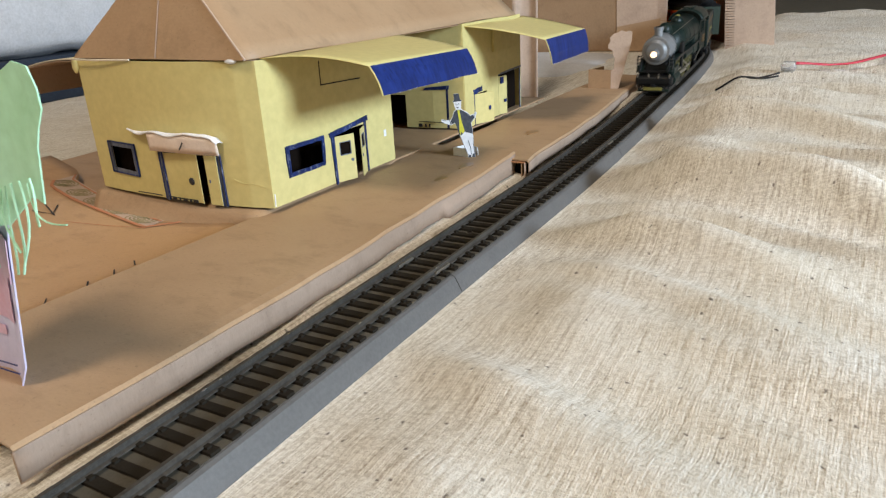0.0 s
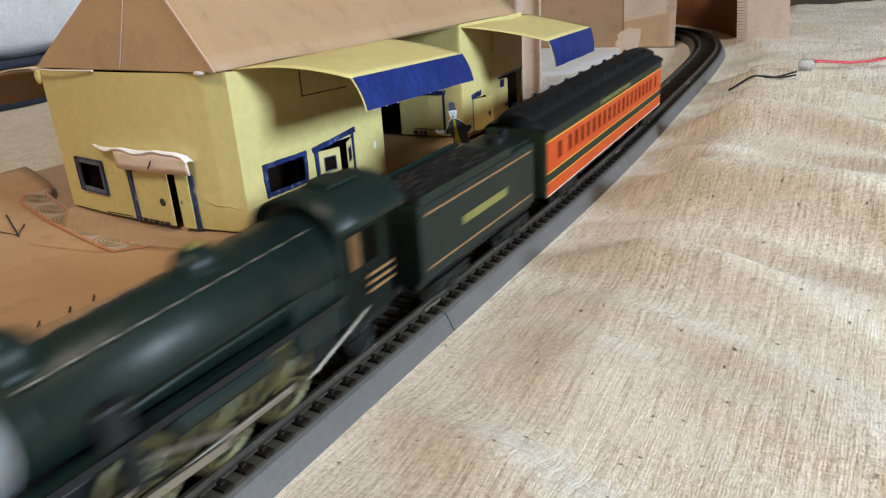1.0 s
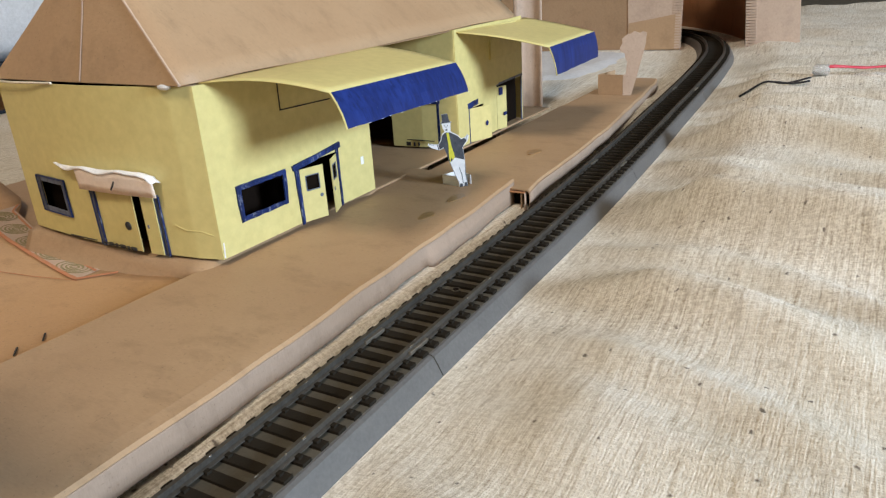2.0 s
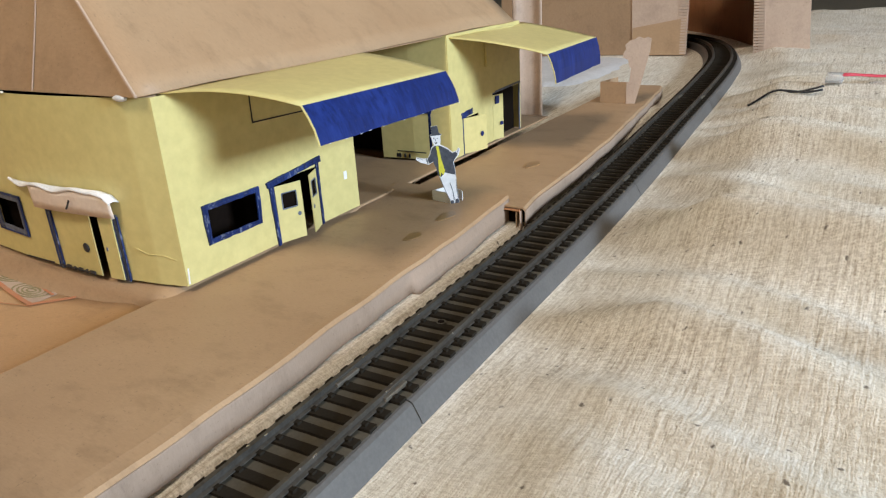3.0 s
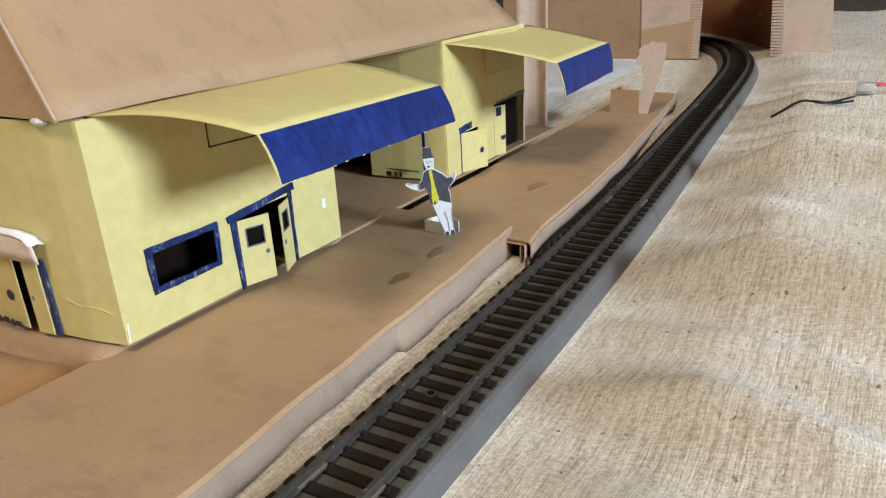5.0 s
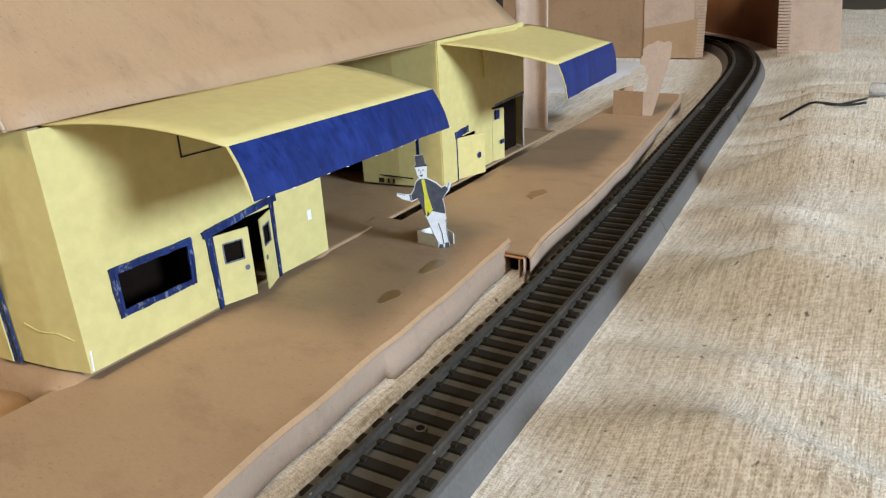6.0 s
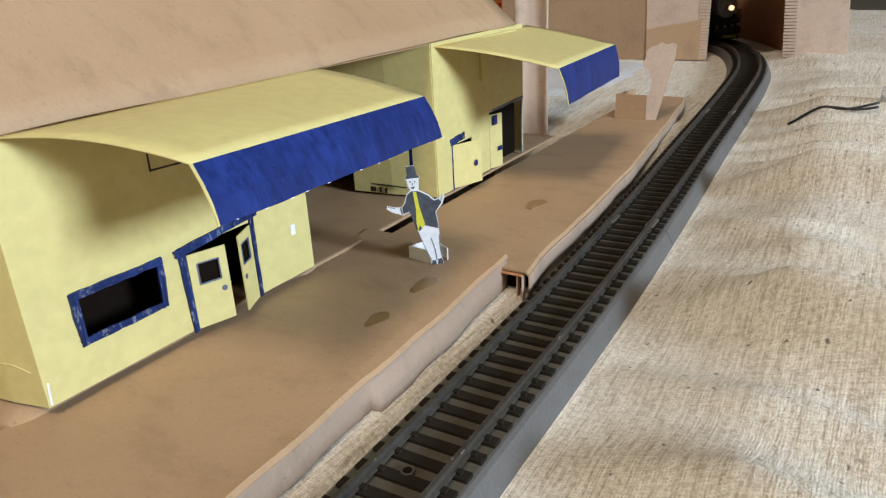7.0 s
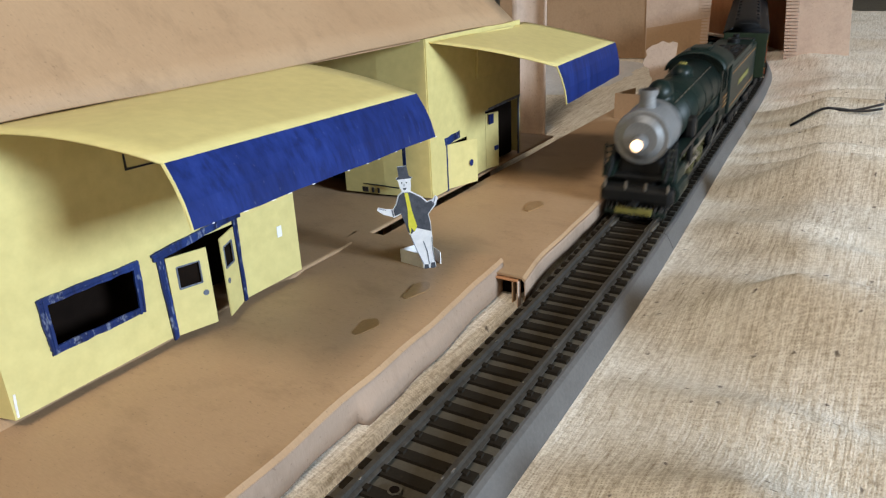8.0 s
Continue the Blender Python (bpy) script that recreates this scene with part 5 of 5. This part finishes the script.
    # wheels and rods
    for k in (-1, 1):
        for y in (58, 80, 102):
            wheel(th, k * 7.6, y, 10.4, 12, "driving_wheel")
        for y in (20, 37):
            wheel(th, k * 7.6, y, 4.6, 8, "pilot_wheel", BLACK)
        wheel(th, k * 7.6, 136, 6.0, 8, "trailing_wheel", BLACK)
        part("side_rod", box(k * 10.6 - 0.5, k * 10.6 + 0.5, 56, 104, 16.6, 18.6, 0.4), STEEL, th, "worn steel side rod")
        part("main_rod", sheet([[(k * 12.0, 34, 18.2), (k * 12.0, 34, 20.2)], [(k * 12.0, 80, 15.6), (k * 12.0, 80, 17.8)]], 0.9), STEEL, th, "worn steel main rod")
        part("crosshead", box(k * 12.0 - 1.2, k * 12.0 + 1.2, 38, 43, 16.5, 22, 0.5), STEEL, th)
        part("guide_bar", box(k * 12.0 - 0.7, k * 12.0 + 0.7, 36, 54, 22.2, 23.4), STEEL, th)
        part("eccentric_rod", cord([(k * 12.6, 80, 20), (k * 12.6, 56, 29)], 0.6), STEEL, th)
        part("valve_hanger", box(k * 12.4 - 1.0, k * 12.4 + 1.0, 53, 58, 22, 34, 0.5), BLACK, th)
    return th


def thing_cab(th):
    bm = bmesh.new()
    y0, y1 = 125, 153
    prof = [(13.6, 24), (13.6, 52)] + [(14.6 * math.cos(a), 51.5 + 9.0 * math.sin(a)) for a in np.linspace(0.15, math.pi - 0.15, 11)] + [(-13.6, 52), (-13.6, 24)]
    slab([(x, y0, z) for x, z in prof], (0, 1, 0), 0, 1.2, bm)
    cab = part("cab_front", bm, GREEN, th)
    for k in (-1, 1):
        bm = bmesh.new()
        ys, zs = [y0, y0 + 5, y0 + 11, y0 + 12.5, y0 + 18.5, y1 - 4], [24, 40, 50, 52.5]
        g = [[bm.verts.new((k * 13.6, y, z)) for z in zs] for y in ys]
        fs = [bm.faces.new((g[i][j], g[i + 1][j], g[i + 1][j + 1], g[i][j + 1])) for i in range(5) for j in range(3) if not (j == 1 and i in (1, 3))]
        bmesh.ops.solidify(bm, geom=fs, thickness=1.0)
        side = part("cab_side", bm, GREEN, cab)
        for z in (31.0, 33.4, 35.8):
            part("number_bar", box(k * 13.6 - 0.25 + 0.35 * k, k * 13.6 + 0.25 + 0.35 * k, y0 + 11, y1 - 5, z, z + 0.9), COPPER, th, "gold painted bar")
    roof = [[((15.2) * math.cos(a), y, 51.8 + 9.6 * math.sin(a)) for a in np.linspace(0.02, math.pi - 0.02, 17)] for y in (y0 - 2, y0 + 10, y1, y1 + 3)]
    part("cab_roof", sheet(roof, 0.9), GREEN, th, "arched green cab roof", smooth=True)
    part("roof_hatch", box(-5, 5, y0 + 10, y0 + 22, 61.0, 62.4, 0.5), GREEN, th)
    part("cab_floor", box(-12.5, 12.5, y0, y1, 23, 25.5), BLACK, th)
    part("backhead", box(-10, 10, y0 + 1.5, y0 + 6, 25.5, 50, 1), BLACK, th)
    return cab


def tender():
    th = thing("tender", (0, 0, 0), "dark green tender with copper stripes and gold lettering", "tender", "train")
    L = 94
    part("frame", box(-11, 11, 1, L - 1, 17.5, 20.5, 0.5), BLACK, th)
    body = part("body", box(-12.8, 12.8, 2, L, 20.2, 46.5, 0.9), GREEN, th)
    part("coal_deck", box(-11.2, 11.2, 4, L - 26, 46.2, 48.5, 1.0), BLACK, th, "black coal load")
    bm = bmesh.new()
    random.seed(8)
    for i in range(70):
        r = random.uniform(1.2, 2.4)
        ball((random.uniform(-9.5, 9.5), random.uniform(6, L - 30), 48.2), r, 1, random.uniform(0.8, 1.3), 0.6, bm=bm, u=6, v=4)
    tagged(part("coal", bm, BLACK, th, "lumps of black coal"), kind="stuff")
    for k in (-1, 1):
        part("side_flange", box(k * 12.3 - 0.5, k * 12.3 + 0.5, 2.4, L - 22, 46.4, 49.5, 0.2), GREEN, th)
        for z in (42.6, 24.0):
            part("stripe", box(k * 12.85 - 0.15, k * 12.85 + 0.15, 5, L - 4, z, z + 0.8), COPPER, th, "thin copper stripe")
        part("lettering", box(k * 12.85 - 0.18, k * 12.85 + 0.18, 30, 66, 31.5, 34.6), GOLD, th, "gold lettering, unreadable")
        part("ladder", box(k * 9 - 1.5, k * 9 + 1.5, L, L + 0.8, 20, 48), GREEN, th)
    part("rear_deck", box(-11, 11, L - 22, L - 1, 46.4, 47.6, 0.4), GREEN, th)
    part("water_hatch", tube((0, L - 11, 47.4), (0, L - 11, 50), 4, seg=16), BLACK, th)
    part("marker_lamp", tube((0, L - 3, 47.5), (0, L - 3, 51.5), 2.0, seg=12), BLACK, th)
    for y in (20, 74):
        truck(th, y, 11.6)
    part("drawbar", box(-1.5, 1.5, -6, 3, 17, 19), BLACK, th)
    return th


def coach():
    th = thing("passenger_coach", (0, 0, 0), "orange and dark green model passenger coach with black arched roof", "coach", "train")
    L, W = 221, 13.3
    part("underframe", box(-10.5, 10.5, 6, L - 6, 18.2, 21.0, 0.4), BLACK, th)
    for y, l, w in ((74, 26, 6), (108, 34, 8), (140, 18, 6)):
        part("underbody_box", box(-9, 9, y - l / 2, y + l / 2, 12.6, 18.4, 0.8), BLACK, th)
    part("floor", box(-12.5, 12.5, 3, L - 3, 20.9, 21.9), BLACK, th)
    bands = [("stripe", 16.9, 17.5, CREAM), ("skirt", 17.5, 22.9, COACH_ORANGE), ("stripe", 22.9, 23.4, BRIGHT_GOLD), ("green_band", 23.4, 27.2, COACH_GREEN), ("stripe", 27.2, 27.8, BRIGHT_GOLD)]
    bands += [("stripe", 41.0, 41.8, BRIGHT_GOLD), ("letterboard", 41.8, 46.2, COACH_GREEN)]
    for k in (-1, 1):
        for name, a, b, mat in bands:
            proud = 0.25 if name == "stripe" else 0.0
            part(name, box(k * W - 0.8 - (0 if k < 0 else -0.0), k * W + 0.8, 2.0, L - 2.0, a, b) if not proud else box(k * W - 0.95, k * W + 0.95, 2.0, L - 2.0, a, b), mat, th)
        # window band: piers between the windows, wider ones beside the vestibules
        mids = [18.0] + [32.0 + 9.235 * i for i in range(18)] + [L - 18.0]
        cuts = [2.0] + [q for m in mids for q in (m - 2.15, m + 2.15)] + [L - 2.0]
        bm = bmesh.new()
        for y0, y1 in zip(cuts[::2], cuts[1::2]):
            box(k * W - 0.8, k * W + 0.8, y0, y1, 31.1, 38.6, bm=bm)
        box(k * W - 0.8, k * W + 0.8, 2, L - 2, 27.8, 31.1, bm=bm)
        box(k * W - 0.8, k * W + 0.8, 2, L - 2, 38.6, 41.0, bm=bm)
        part("window_band", bm, COACH_ORANGE, th, "orange side with narrow windows")
        for m in mids:
            part("window_pane", box(k * W - 0.5, k * W + 0.1, m - 2.2, m + 2.2, 31.0, 38.7), DARK, th)
            part("window_sill", box(k * W + 0.8 * k - 0.15, k * W + 0.8 * k + 0.15, m - 2.6, m + 2.6, 30.5, 31.0), COACH_ORANGE, th)
        for i in range(13):
            part("lettering", box(k * W - 0.9, k * W + 0.9, 80 + 4.5 * i, 83 + 4.5 * i, 43.0, 45.0), GOLD, th, "gold lettering, unreadable")
        part("door", box(k * W - 0.88, k * W + 0.88, 4.0, 9.4, 28.2, 40.4), COACH_ORANGE, th)
        part("door", box(k * W - 0.88, k * W + 0.88, L - 9.4, L - 4.0, 28.2, 40.4), COACH_ORANGE, th)
    # near-black filling in place of shade inside the coach
    part("interior", box(-12.4, 12.4, 5, L - 5, 21.9, 45), DARK, th, "near-black box standing in for interior shade")
    for y in (0.4, L - 2.4):
        part("end_wall", box(-W - 0.6, W + 0.6, y, y + 2.0, 17.2, 47.0, 0.5), COACH_GREEN, th)
        part("gangway", box(-6, 6, y - 1.6 if y < 10 else y + 1.8, y + 0.2 if y < 10 else y + 3.8, 20, 44, 0.8), BLACK, th)
    half = [(14.9, 46.0), (14.7, 47.2), (13.4, 48.6), (11.2, 49.8), (8.9, 50.5), (8.75, 50.6), (8.5, 52.5), (8.0, 53.2), (5.6, 54.4), (2.8, 55.0)]
    prof = [(-x, z) for x, z in half] + [(0, 55.2)] + half[::-1]
    rows = []
    for y in (0, 1.5, 5, 12, 40, 80, 120, 160, L - 12, L - 5, L - 1.5, L):
        e = min(y, L - y)
        q = lerp(e, [(0, 0.72), (1.5, 0.84), (5, 0.95), (12, 1)])
        rows.append([(x * (0.96 + 0.04 * q), y, 46.0 + (z - 46.0) * q) for x, z in prof])
    bm = sheet(rows, 0)
    bmesh.ops.holes_fill(bm, edges=[e for e in bm.edges if e.is_boundary], sides=0)
    part("roof", bm, ROOFBLACK, th, "matt black arched roof", smooth=True)
    for i in range(9):
        y = 16 + i * 23
        for k in (-1, 1):
            part("roof_vent", box(k * 6.5 - 1.0, k * 6.5 + 1.0, y, y + 3.2, 53.2, 55.0, 0.4), ROOFBLACK, th)
    for y in (32, L - 32):
        truck(th, y, 12.4)
    for ob in th.children_recursive:
        if ob.parent == th and not ob.name.startswith(("truck", "underbody")):
            ob.location.z += 2.2 * K
    return th


# ---- building it ----
room()
cloth()
platforms()
base_board()
yard()
station()
tunnel()
column()
white_cloth()
bedding()
paper_tree()
figure_cutout()
ragged_cutout()
wires()
loco, tend, car = locomotive(), tender(), coach()
railway = track()
sleepers(railway)


def travelled(t):
    """Distance of the pilot along the loop at t seconds."""
    first = [(0, 361), (0.2, 258), (0.4, 144), (0.6, 30), (0.8, -82), (1.0, -190)]
    last = [(7.0, 706), (7.2, 602), (7.4, 499), (7.6, 399), (7.8, 302), (8.0, 200)]
    rows = [(a, s_at(y)) for a, y in first]
    s1 = rows[-1][1]
    rows += [(1.2, s1 + 100), (1.5, s1 + 240), (1.7, s1 + 335)]
    end = [(a, s_at(y) + LENGTH) for a, y in last]
    (ta, sa), (tb, sb) = rows[-1], end[0]
    va, vb, h = 480, 520, tb - ta
    for u in np.linspace(0.05, 0.95, 19):
        s = (2 * u**3 - 3 * u**2 + 1) * sa + (u**3 - 2 * u**2 + u) * h * va + (3 * u**2 - 2 * u**3) * sb + (u**3 - u**2) * h * vb
        rows.append((ta + h * u, s))
    rows += end
    return float(np.interp(t, [a for a, _ in rows], [b for _, b in rows]))


def motions():
    times = sorted({round(0.1 * k, 1) for k in range(81)})
    for ob, back, a, b in ((loco, -8, 30, 130), (tend, 157, 20, 74), (car, 258, 32, 189)):
        rows = []
        for t in times:
            s = travelled(t) - back
            p, q = on_loop(s - a)[0], on_loop(s - b)[0]
            d = (p - q).normalized()
            o = p + d * a
            side = Vector((-d.y, d.x, 0)).normalized()
            turn = Matrix((side, -d, side.cross(-d))).transposed().to_4x4()
            rows.append((t, Matrix.Translation(o * K) @ turn))
        walk(ob, rows)
    # driving wheels roll, rods follow their pins; a little slip keeps each step of the turn short
    ticks = [k / 30 for k in range(241)]
    turns = [0.72 * travelled(t) / 10.4 for t in ticks]
    for ob in loco.children:
        kind = ob.name.split(".")[0]
        if kind == "driving_wheel":
            at = ob.location.copy()
            walk(ob, [(t, Matrix.Translation(at) @ Matrix.Rotation(a, 4, "X")) for t, a in zip(ticks, turns)])
        elif kind in ("side_rod", "main_rod", "crosshead"):
            lift = {"side_rod": 1.0, "main_rod": 0.5, "crosshead": 0.0}[kind]
            walk(ob, [(t, Matrix.Translation(Vector((0, 2.7 * math.sin(a), lift * 2.7 * (1 - math.cos(a)))) * K)) for t, a in zip(ticks, turns)])


motions()
